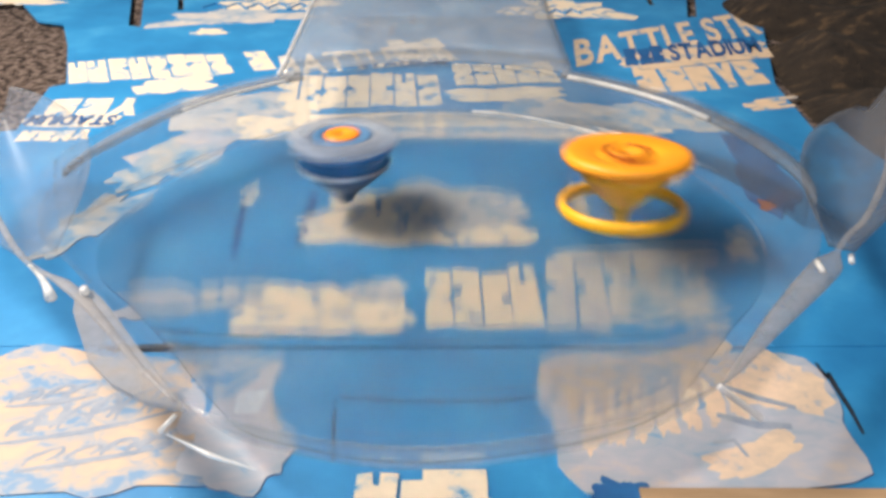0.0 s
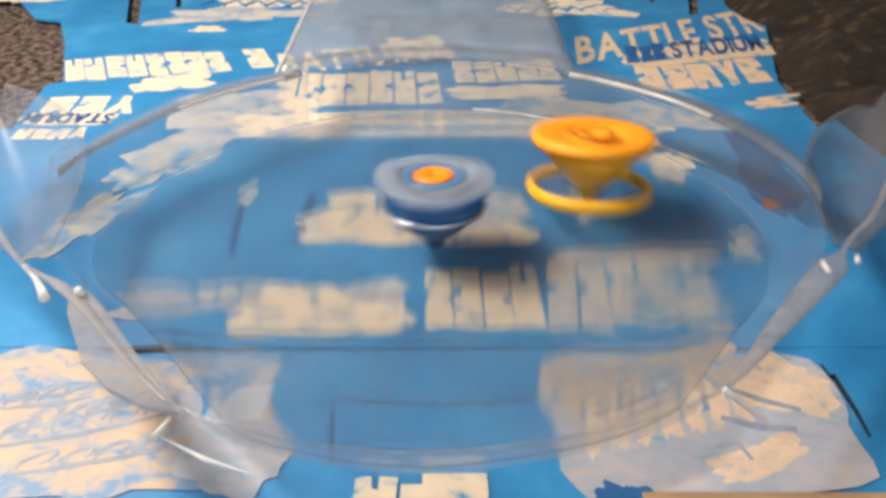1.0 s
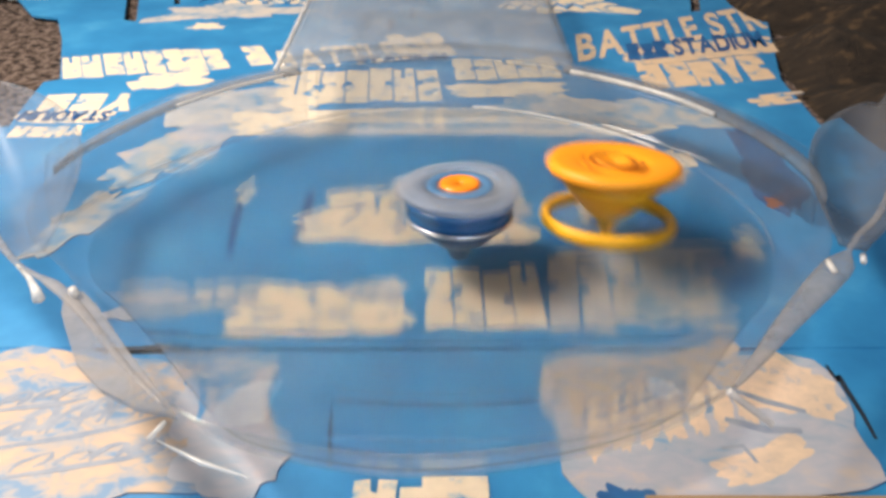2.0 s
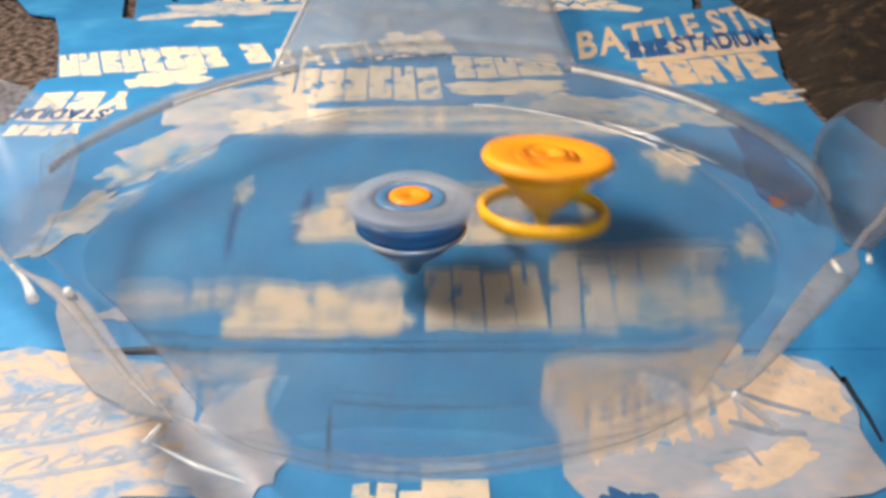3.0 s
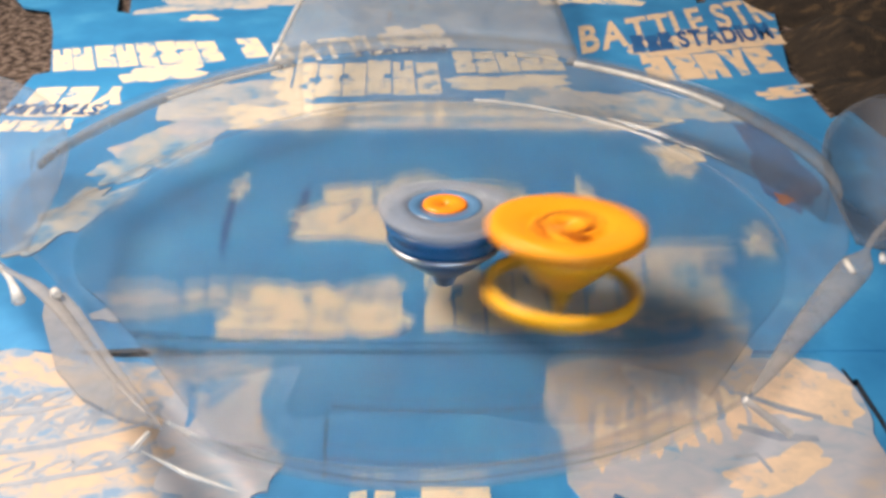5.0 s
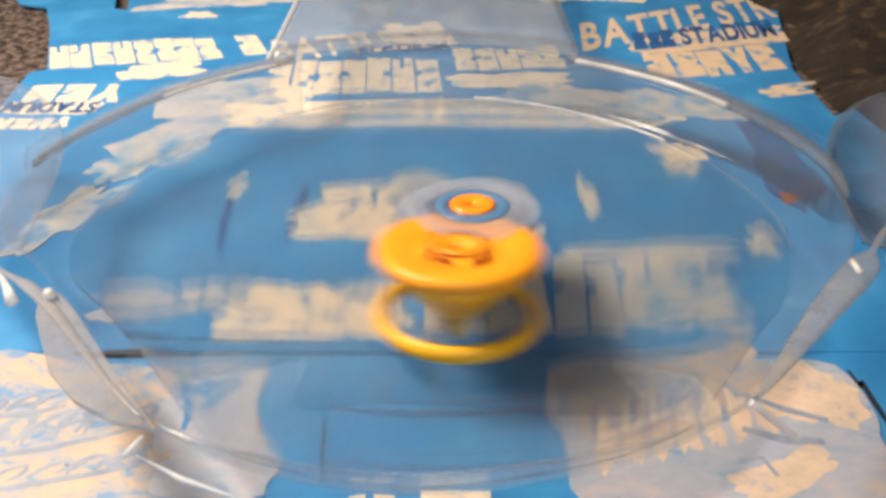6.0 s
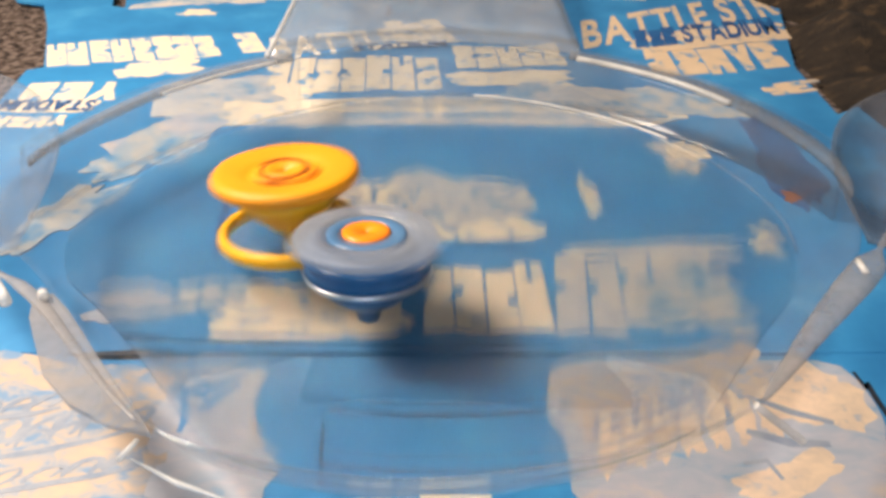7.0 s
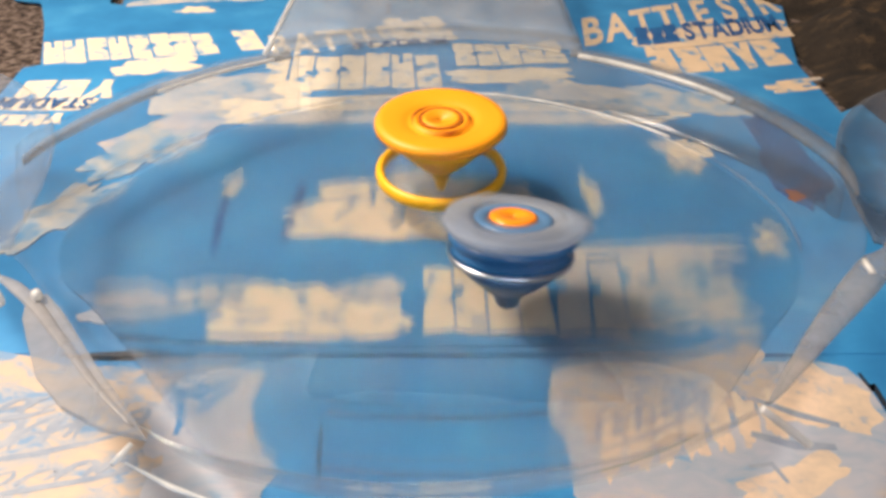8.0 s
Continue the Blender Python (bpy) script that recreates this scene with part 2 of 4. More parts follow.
# ---- the room round the floor ----
def room():
    bm = bmesh.new()
    bmesh.ops.create_grid(bm, x_segments=160, y_segments=160, size=2.6)
    for v in bm.verts:
        near = max(0.0, 1 - v.co.length / 1.2)
        v.co.z = -0.0042 + 0.0014 * noise.noise(v.co * 22) * near
    tagged(part("floor", bm, CARPET, None, smooth=True), "worn grey-brown speckled carpet under the card", "floor", kind="structure")
    for name, x, y, sx, sy in (("wall_north", 0, 2.65, 5.4, 0.1), ("wall_east", 2.65, 0, 0.1, 5.2), ("wall_west", -2.65, 0, 0.1, 5.2)):
        bm = slab([(x - sx / 2, y - sy / 2), (x + sx / 2, y - sy / 2), (x + sx / 2, y + sy / 2), (x - sx / 2, y + sy / 2)], -0.05, 2.4)
        tagged(part(name, bm, WALL, None), "plain light painted room wall", "wall", kind="structure")
    # the south wall, behind the camera, has an added opening for the fill lamp
    bm = bmesh.new()
    for x0, x1, z0, z1 in ((-2.7, -0.5, -0.05, 2.4), (1.1, 2.7, -0.05, 2.4), (-0.5, 1.1, -0.05, 0.9), (-0.5, 1.1, 2.1, 2.4)):
        m = Matrix.Translation(((x0 + x1) / 2, -2.65, (z0 + z1) / 2)) @ Matrix.Diagonal((x1 - x0, 0.1, z1 - z0, 1))
        bmesh.ops.create_cube(bm, size=1, matrix=m)
    tagged(part("wall_south", bm, WALL, None), "plain light painted room wall with an added opening for the fill light", "wall", kind="structure")
    bm = slab([(-2.7, -2.7), (2.7, -2.7), (2.7, 2.7), (-2.7, 2.7)], 2.4, 2.5)
    tagged(part("ceiling", bm, WALL, None), "plain light painted ceiling", "ceiling", kind="structure")


def blanket():
    bm = bmesh.new()
    bmesh.ops.create_grid(bm, x_segments=70, y_segments=90, size=0.5)
    for v in bm.verts:
        x, y = v.co.x * 0.36, v.co.y * 0.62
        fold = 0.009 * math.sin(70 * y + 22 * x + 3 * noise.noise(Vector((x * 9, y * 9, 1)))) + 0.012 * noise.noise(Vector((x * 14, y * 26, 4)))
        edge = min(1.0, (0.5 - abs(v.co.x)) * 14, (0.5 - abs(v.co.y)) * 14)
        v.co = Vector((0.372 + x + 0.01 * noise.noise(Vector((y * 12, 0, 2))), 0.33 + y, -0.0040 + max(0.0, edge) * (0.012 + fold)))
    ext = bmesh.ops.extrude_face_region(bm, geom=list(bm.faces))
    for g in ext["geom"]:
        if isinstance(g, bmesh.types.BMVert):
            g.co.z -= 0.004
    ob = part("blanket", bm, BLANKET, None, smooth=True)
    tagged(ob, "dark brown rumpled blanket lying on the carpet", "blanket")


# ---- the flattened printed box under the stadium ----
TOP = 0.0
CARD = 0.0016
INK = 0.00006
LAYERS = []


def ink_level(z):
    """Each print lies a hair above the one before, so that no two share a plane."""
    LAYERS.append(1)
    return TOP + z + 0.0000025 * len(LAYERS)


def block_row(card, x, y, length, height, turn, count, mat, seed, name="printed_mark", lean=0.0, z=0.0):
    """A row of plain print blocks with nicks cut out of them."""
    rnd = random.Random(seed)
    c, s = math.cos(radians(turn)), math.sin(radians(turn))
    step = length / count
    for i in range(count):
        w, h = step * rnd.uniform(0.88, 0.97), height * rnd.uniform(0.90, 1.04)
        u0, v0 = i * step, height * rnd.uniform(-0.04, 0.05)
        style = rnd.choice((1, 2, 4, 7, 2, 4, 7, 6, 0, 1))
        a, b = 0.40, 0.58
        if style == 0:
            shape = [(0, 0), (a, 0), (0.44, 0.3), (b, 0.3), (b, 0), (1, 0), (1, 1), (0, 1)]
        elif style == 1:
            shape = [(0, 0), (1, 0), (1, 1), (b, 1), (b, 0.7), (a, 0.7), (a, 1), (0, 1)]
        elif style == 2:
            shape = [(0, 0), (1, 0), (1, 0.42), (0.7, 0.45), (0.7, 0.56), (1, 0.58), (1, 1), (0, 1)]
        elif style == 7:
            shape = [(0, 0), (1, 0), (1, 0.38), (0.80, 0.50), (1, 0.62), (0.96, 1), (0, 1), (0, 0.64), (0.18, 0.52), (0, 0.40)]
        elif style == 6:
            shape = [(0.30, 0), (0.68, 0), (0.70, 0.42), (1, 1), (0.64, 1), (0.5, 0.66), (0.36, 1), (0, 1), (0.28, 0.42)]
        else:
            shape = [(0, 0), (1, 0), (1, 1), (0, 1), (0, 0.68), (0.3, 0.66), (0.3, 0.54), (0, 0.5)]
        pts = []
        for p, q in shape:
            p, q = p + rnd.uniform(-0.04, 0.04), q + rnd.uniform(-0.03, 0.03)
            u, v = u0 + p * w + lean * q * h, v0 + q * h
            pts.append((x + u * c - v * s, y + u * s + v * c))
        part(name, slab(pts, TOP + z - 0.0003, ink_level(z) + INK), mat, card)


def word(card, text, x, y, length, height, turn, mat, z=0.0, lean=0.0):
    """A printed word in the built-in font, letter by letter, fitted to its length and height."""
    drafts = []
    for ch in text:
        cu = bpy.data.curves.new("letter", "FONT")
        cu.body, cu.extrude, cu.offset = ch, 0.02, 0.030
        ob = new("letter_draft", cu)
        me = bpy.data.meshes.new_from_object(ob.evaluated_get(bpy.context.evaluated_depsgraph_get()))
        bpy.data.objects.remove(ob)
        xs, ys = [v.co.x for v in me.vertices] or [0, 0.25], [v.co.y for v in me.vertices] or [0, 0.7]
        drafts.append((me, min(xs), max(xs) - min(xs), min(ys), max(ys) - min(ys)))
    gap = 0.05
    whole = sum(d[2] for d in drafts) + gap * (len(drafts) - 1)
    at, k = 0.0, length / whole
    for me, x0, w, y0, h in drafts:
        if len(me.vertices):
            me.transform(pose(x, y, ink_level(z) + INK / 2, 0, 0, turn) @ Matrix(((1, lean, 0, 0), (0, 1, 0, 0), (0, 0, 1, 0), (0, 0, 0, 1))) @ Matrix.Diagonal((k, height / h, INK / 0.04, 1)) @ Matrix.Translation((at - x0, -y0, 0)))
            me.materials.clear()
            me.materials.append(mat)
            new("letter", me).parent = card
        at += w + gap


def splash(card, cx, cy, w, h, seed, mat=None, jag=0.35, turn=0.0, z=0.0, name="printed_splash"):
    return part(name, slab(splat_outline(cx, cy, w, h, seed, jag, radians(turn)), TOP + z - 0.0003, ink_level(z) + INK), mat or CREAM, card)


def scribbles(card, cx, cy, w, h, count, seed, mat=None, width=0.0016, z=0.0004):
    rnd = random.Random(seed)
    for _ in range(count):
        x, y, a = cx + w * rnd.uniform(-0.5, 0.5), cy + h * rnd.uniform(-0.5, 0.5), rnd.uniform(-0.2, 1.2)
        pts = []
        for i in range(6):
            pts.append((x, y))
            a += rnd.uniform(-0.9, 0.7)
            x, y = x + 0.0026 * math.cos(a), y + 0.0032 * math.sin(a)
        part("drawn_stroke", ribbon(pts, width * rnd.uniform(0.6, 1.4), TOP + z - 0.0003, ink_level(z) + INK), mat or PALE_BLUE, card)


def script_row(card, x0, y0, x1, y1, height, count, seed, z):
    """A row of brushed loops with an underline, too rubbed to read."""
    rnd = random.Random(seed)
    along = Vector((x1 - x0, y1 - y0))
    u = along.normalized()
    v = Vector((-u.y, u.x))
    step = along.length / count
    def stroke(line, w):
        pts = []
        (ax, ay), (bx, by), (cx, cy) = line
        for k in range(9):
            f = k / 8
            p = (1 - f) ** 2 * ax + 2 * f * (1 - f) * bx + f * f * cx + rnd.uniform(-0.00025, 0.00025)
            q = (1 - f) ** 2 * ay + 2 * f * (1 - f) * by + f * f * cy + rnd.uniform(-0.00025, 0.00025)
            pts.append((x0 + u.x * p + v.x * q, y0 + u.y * p + v.y * q))
        part("drawn_stroke", ribbon(pts, w, TOP + z - 0.0003, ink_level(z) + INK), STROKE, card)
    for i in range(count):
        a, h, w = (i + rnd.uniform(-0.15, 0.15)) * step, height * rnd.uniform(0.6, 1.15), rnd.uniform(0.0013, 0.0024)
        lean = rnd.uniform(0.3, 0.8) * height
        stroke([(a, 0), (a + 0.1 * step, 0.8 * h), (a + 0.5 * step + lean, h)], w)
        stroke([(a + 0.5 * step + lean, h), (a + 1.0 * step + 0.6 * lean, 0.7 * h), (a + 0.6 * step, rnd.uniform(-0.1, 0.2) * h)], w)
        if rnd.random() < 0.4:
            stroke([(a + 0.2 * step, 0.3 * h), (a + 0.6 * step, 0.55 * h), (a + 1.1 * step, 0.40 * h)], 0.7 * w)
    stroke([(-0.2 * step, -0.22 * height), (0.5 * along.length, -0.40 * height), (along.length, -0.05 * height)], 0.0019)


def flattened_box():
    card = thing("flattened_box", "blue printed cardboard box cut open and laid flat on the carpet", "cardboard box")
    main = [(-0.345, 0.44), (-0.300, 0.335), (-0.272, 0.2945), (-0.2517, 0.287), (-0.2317, 0.2429), (-0.2078, 0.1789), (-0.2152, 0.1748), (-0.2114, 0.1376), (-0.2085, 0.1180), (-0.30, 0.10), (-0.30, -0.0475), (0.30, -0.0475),
            (0.30, 0.150), (0.200, 0.131), (0.1835, 0.1195), (0.185, 0.179), (0.2205, 0.316), (0.257, 0.333), (0.295, 0.44), (0.206, 0.44), (0.174, 0.303),
            (0.167, 0.301), (0.199, 0.44), (0.160, 0.44), (0.151, 0.330), (0.147, 0.330), (0.156, 0.44), (-0.212, 0.44), (-0.180, 0.318), (-0.184, 0.318), (-0.216, 0.44),
            (-0.242, 0.44), (-0.198, 0.280), (-0.207, 0.283), (-0.252, 0.44)]
    panel = part("main_panel", slab(main, -CARD, TOP), BLUE_PRINT, card)
    front = part("front_panel", slab([(-0.26, -0.30), (0.26, -0.30), (0.26, -0.0470), (0.118, -0.0472), (0.104, -0.0486), (0.02, -0.0489), (-0.06, -0.0492), (-0.092, -0.0504), (-0.104, -0.0502), (-0.110, -0.0474), (-0.26, -0.0470)], -CARD - 0.001, TOP - 0.0003), BLUE_PRINT, card)
    part("bare_flap", slab([(0.046, -0.30), (0.25, -0.30), (0.25, -0.1075), (0.052, -0.1065)], TOP - 0.0005, TOP + 0.0012), BARE_CARD, card, "bare tan cardboard flap")
    # a black ribbon laid on the card stands for the shade in the fold
    part("fold_shade", ribbon([(-0.103, -0.0485), (-0.094, -0.0480), (-0.086, -0.0475), (-0.078, -0.0472)], 0.0022, TOP - 0.0004, TOP + 0.0003), BLACK_MARK, panel, "black strip painted as the shade of the fold")
    # rear panel print
    block_row(panel, -0.2065, 0.1795, 0.090, 0.036, 10.9, 8, CREAM, 3, lean=-0.2)
    block_row(panel, -0.1075, 0.2005, 0.0135, 0.036, 12, 1, CREAM, 4, lean=-0.2)
    splash(panel, -0.147, 0.178, 0.040, 0.022, 5, turn=14, jag=0.2)
    splash(panel, -0.120, 0.330, 0.080, 0.030, 7, turn=8)
    scribbles(panel, -0.115, 0.330, 0.06, 0.02, 7, 71)
    splash(panel, -0.150, 0.270, 0.020, 0.012, 9)
    splash(panel, -0.300, 0.340, 0.05, 0.02, 10)
    splash(panel, 0.085, 0.318, 0.075, 0.040, 11, turn=-8)
    scribbles(panel, 0.085, 0.318, 0.05, 0.03, 8, 72)
    word(panel, "BATTLE STR", 0.0785, 0.2055, 0.143, 0.041, 25.5, DIM_CREAM, lean=0.6)
    block_row(panel, 0.109, 0.163, 0.077, 0.038, 12.5, 5, DIM_CREAM, 13, lean=0.25)
    splash(panel, 0.156, 0.225, 0.098, 0.028, 19, mat=DIM_CREAM, turn=16, jag=0.10, z=0.0003)
    block_row(panel, 0.1077, 0.2060, 0.026, 0.026, 15.2, 3, DEEP_BLUE, 14, z=0.0006, lean=0.4)
    word(panel, "STADIUM", 0.1360, 0.2140, 0.061, 0.027, 15.2, DEEP_BLUE, z=0.0006, lean=0.4)
    splash(panel, 0.1700, 0.1500, 0.020, 0.012, 15, mat=DIM_CREAM, turn=20, jag=0.35)
    for dy, dx in ((0.1430, 0.161), (0.1475, 0.158), (0.1545, 0.166)):
        part("drawn_stroke", ribbon([(dx, dy), (dx + 0.012, dy + 0.0028), (dx + 0.024, dy + 0.0062)], 0.0042, TOP - 0.0003, ink_level(0.0) + INK), DIM_CREAM, panel)
    block_row(panel, -0.158, 0.160, 0.048, 0.023, 184, 3, CREAM, 21)
    splash(panel, -0.186, 0.1285, 0.046, 0.014, 20, jag=0.1, z=0.0001)
    word(panel, "STADIUM", -0.164, 0.135, 0.044, 0.012, 180, DEEP_BLUE, z=0.0005)
    block_row(panel, -0.170, 0.118, 0.036, 0.012, 182, 4, CREAM, 22)
    word(panel, "BATTLE", -0.089, 0.190, 0.070, 0.034, 15, CREAM)
    block_row(panel, -0.022, 0.208, 0.034, 0.042, 17, 3, CREAM, 23)
    word(panel, "STADIUM", -0.048, 0.203, 0.052, 0.010, 6, DEEP_BLUE, z=0.0005)
    block_row(panel, -0.088, 0.143, 0.090, 0.046, 4, 7, CREAM, 24)
    block_row(panel, 0.008, 0.176, 0.060, 0.032, 4, 5, CREAM, 25)
    splash(panel, 0.036, 0.163, 0.060, 0.020, 26, jag=0.2)
    splash(panel, -0.088, 0.128, 0.050, 0.020, 27, jag=0.25)
    splash(panel, -0.004, 0.1225, 0.228, 0.031, 48, jag=0.12)
    splash(panel, -0.090, 0.143, 0.060, 0.024, 49, jag=0.2, turn=8)
    block_row(panel, -0.045, 0.113, 0.150, 0.018, 1, 13, HAZED, 28, z=0.0003)
    splash(panel, -0.105, 0.118, 0.05, 0.016, 29, mat=HAZED, jag=0.3, turn=20)
    # print smears that also paint in the milky haze of the bowl wall
    splash(panel, -0.108, 0.140, 0.056, 0.044, 61, mat=PALE_PRINT, jag=0.18, turn=10)
    splash(panel, -0.075, 0.122, 0.050, 0.026, 62, jag=0.2)
    splash(panel, -0.118, 0.094, 0.034, 0.050, 63, mat=GREY_PRINT, jag=0.25, turn=-30)
    splash(panel, 0.062, 0.135, 0.070, 0.036, 64, mat=PALE_PRINT, jag=0.2, turn=-14)
    splash(panel, -0.142, 0.300, 0.090, 0.030, 65, mat=PALE_PRINT, jag=0.35, turn=8)
    for x, y, w in ((-0.033, 0.262, 0.0030), (-0.020, 0.285, 0.0016)):
        part("drawn_stroke", ribbon([(x, y + 0.022), (x + 0.0006, y + 0.010), (x, y)], w, TOP - 0.0003, ink_level(0.0) + INK), DEEP_BLUE, panel)
    for k in range(5):
        part("drawn_stroke", ribbon([(-0.168 + 0.015 * k, 0.322 - 0.001 * k), (-0.160 + 0.015 * k, 0.333), (-0.150 + 0.015 * k, 0.318)], 0.0022, TOP - 0.0003, ink_level(0.0006) + INK), MARK_BLUE, panel)
        part("drawn_stroke", ribbon([(0.040 + 0.011 * k, 0.306), (0.046 + 0.011 * k, 0.318), (0.052 + 0.011 * k, 0.308)], 0.0022, TOP - 0.0003, ink_level(0.0006) + INK), MARK_BLUE, panel)
    # middle panel print, seen through the bowl
    # greyed patches at the walls double as their haze and reflection streaks
    splash(panel, -0.125, 0.080, 0.030, 0.046, 31, mat=HAZED, turn=-30)
    splash(panel, 0.112, 0.132, 0.056, 0.026, 47, mat=HAZED, jag=0.3, turn=-20)
    splash(panel, 0.101, 0.078, 0.020, 0.028, 32)
    splash(panel, -0.010, 0.031, 0.080, 0.042, 33, jag=0.2)
    splash(panel, 0.006, 0.040, 0.054, 0.034, 66, mat=PALE_PRINT, jag=0.22, turn=-12, z=0.0002)
    scribbles(panel, -0.012, 0.032, 0.07, 0.03, 16, 34, width=0.0012)
    splash(panel, -0.080, 0.049, 0.005, 0.013, 35, turn=-15)
    splash(panel, 0.057, 0.041, 0.006, 0.026, 36, turn=5)
    splash(panel, 0.114, 0.009, 0.010, 0.012, 37)
    part("drawn_stroke", ribbon([(-0.081, 0.043), (-0.0795, 0.025), (-0.077, 0.002)], 0.0034, TOP, TOP + 0.0004), DEEP_BLUE, panel)
    part("drawn_stroke", ribbon([(-0.053, 0.050), (-0.0535, 0.03), (-0.0545, 0.010)], 0.0046, TOP, TOP + 0.0004), DEEP_BLUE, panel)
    splash(panel, -0.039, -0.0325, 0.058, 0.021, 38, jag=0.10, turn=3)
    splash(panel, -0.050, -0.0215, 0.028, 0.012, 67, jag=0.3)
    splash(panel, -0.022, -0.0190, 0.020, 0.014, 68, mat=PALE_PRINT, jag=0.25)
    block_row(panel, -0.083, -0.0290, 0.022, 0.013, 4, 3, PALE_PRINT, 39)
    block_row(panel, -0.005, -0.0395, 0.040, 0.034, 1, 4, CREAM, 46)
    block_row(panel, 0.0355, -0.0395, 0.054, 0.042, 1, 5, PALE_PRINT, 45, lean=0.1)
    splash(panel, 0.074, 0.0035, 0.058, 0.009, 69, mat=PALE_PRINT, jag=0.2)
    splash(panel, -0.096, -0.026, 0.026, 0.016, 41, mat=GREY_PRINT, jag=0.25)
    splash(panel, 0.080, -0.022, 0.034, 0.034, 42, mat=HAZED, jag=0.3)
    splash(panel, 0.142, 0.074, 0.021, 0.078, 44, mat=DEEP_BLUE, jag=0.25, turn=-4)
    splash(panel, 0.135, 0.043, 0.006, 0.008, 45, mat=RUST, jag=0.3)
    splash(panel, -0.140, 0.030, 0.020, 0.050, 46, mat=HAZED, jag=0.35, turn=-25)
    # front panel print
    d = -0.0003
    splash(front, -0.096, -0.080, 0.092, 0.054, 51, mat=PEACH, jag=0.12, turn=-4, z=d)
    splash(front, -0.062, -0.070, 0.026, 0.032, 53, mat=GREY_PRINT, jag=0.2, z=d)
    splash(front, -0.056, -0.094, 0.028, 0.022, 70, mat=GREY_PRINT, jag=0.15, turn=-20, z=d)
    script_row(front, -0.1230, -0.0880, -0.0770, -0.0765, 0.0105, 6, 52, d)
    script_row(front, -0.1120, -0.0985, -0.0740, -0.0900, 0.0055, 4, 71, d)
    script_row(front, -0.1260, -0.0740, -0.1020, -0.0700, 0.0060, 3, 73, d)
    scribbles(front, -0.070, -0.068, 0.012, 0.010, 5, 54, width=0.0026, mat=BLUE_PRINT, z=d)
    splash(front, 0.0735, -0.0790, 0.0860, 0.056, 55, mat=GREY_PRINT, jag=0.05, turn=2, z=d)
    splash(front, 0.064, -0.0660, 0.062, 0.026, 57, mat=PEACH, jag=0.2, turn=16, z=d)
    splash(front, 0.103, -0.0660, 0.026, 0.024, 60, mat=CLEAN_PEACH, jag=0.25, turn=-30, z=d)
    splash(front, 0.086, -0.0945, 0.028, 0.010, 72, mat=CLEAN_PEACH, jag=0.2, turn=24, z=d)
    for k in range(7):
        splash(front, 0.043 + 0.0075 * k, -0.0850 + 0.0022 * k, 0.0056, 0.017, 80 + k, mat=CLEAN_PEACH, jag=0.3, turn=-8, z=d)
    script_row(front, 0.0400, -0.0830, 0.0720, -0.0690, 0.0080, 5, 56, d)
    part("drawn_stroke", ribbon([(0.050, -0.0660), (0.058, -0.0620), (0.066, -0.0590)], 0.0012, TOP + d - 0.0003, ink_level(d) + INK), STROKE, front)
    for pts, w in (([(0.084, -0.0660), (0.094, -0.0720), (0.104, -0.0760)], 0.0024), ([(0.080, -0.0790), (0.090, -0.0830), (0.100, -0.0835)], 0.0030), ([(0.076, -0.0900), (0.082, -0.0890), (0.084, -0.0950)], 0.0016)):
        part("drawn_stroke", ribbon(pts, w, TOP + d - 0.0003, ink_level(d) + INK), STROKE, front)
    splash(front, 0.0470, -0.1090, 0.013, 0.012, 74, mat=DEEP_BLUE, jag=0.3, turn=-15, z=d)
    # two thin arcs drawn on the card as reflections in the bowl rim
    for line in ([(-0.030, -0.0712), (-0.012, -0.0730), (0.010, -0.0732), (0.030, -0.0712)], [(-0.030, -0.0900), (-0.012, -0.0922), (0.012, -0.0922), (0.034, -0.0896)]):
        part("drawn_stroke", ribbon(line, 0.00022, TOP + d - 0.0002, ink_level(d) + INK), RUST, front)
    block_row(front, -0.022, -0.115, 0.036, 0.013, 0, 3, CREAM, 59, z=d)
    part("printed_block", slab([(-0.0045, -0.118), (0.0125, -0.118), (0.0125, -0.0995), (-0.0045, -0.0995)], TOP + d + 0.0003, TOP + d + 0.0006), CREAM, front)
    part("drawn_stroke", ribbon([(-0.0305, -0.076), (-0.030, -0.086), (-0.029, -0.096)], 0.0010, TOP + d, TOP + d + INK), BLACK_MARK, front)
    part("drawn_stroke", ribbon([(0.1178, -0.0555), (0.1184, -0.0630), (0.1196, -0.0600), (0.1196, -0.0670), (0.1200, -0.0760), (0.1196, -0.0860)], 0.0018, TOP + d, TOP + d + INK), BLACK_MARK, front)


# ---- the clear stadium ----
def bowl_floor(r):
    return 0.006 + 0.010 * (r / 0.112) ** 2


RIM = ((0, 0.1250), (9, 0.1231), (23, 0.1202), (36, 0.1180), (48, 0.1155), (61, 0.1144), (92, 0.1150), (125, 0.1166), (138, 0.1195), (150, 0.1225), (163, 0.1258), (175, 0.1315),
       (185, 0.1335), (196, 0.1290), (205, 0.1205), (214, 0.1165), (222, 0.1158), (230, 0.1180), (237, 0.1216), (243, 0.1256), (252, 0.1250), (266, 0.1245), (281, 0.1229), (292, 0.1236),
       (299, 0.1240), (304, 0.1238), (309, 0.1206), (317, 0.1180), (327, 0.1177), (338, 0.1222), (349, 0.1245), (360, 0.1250))


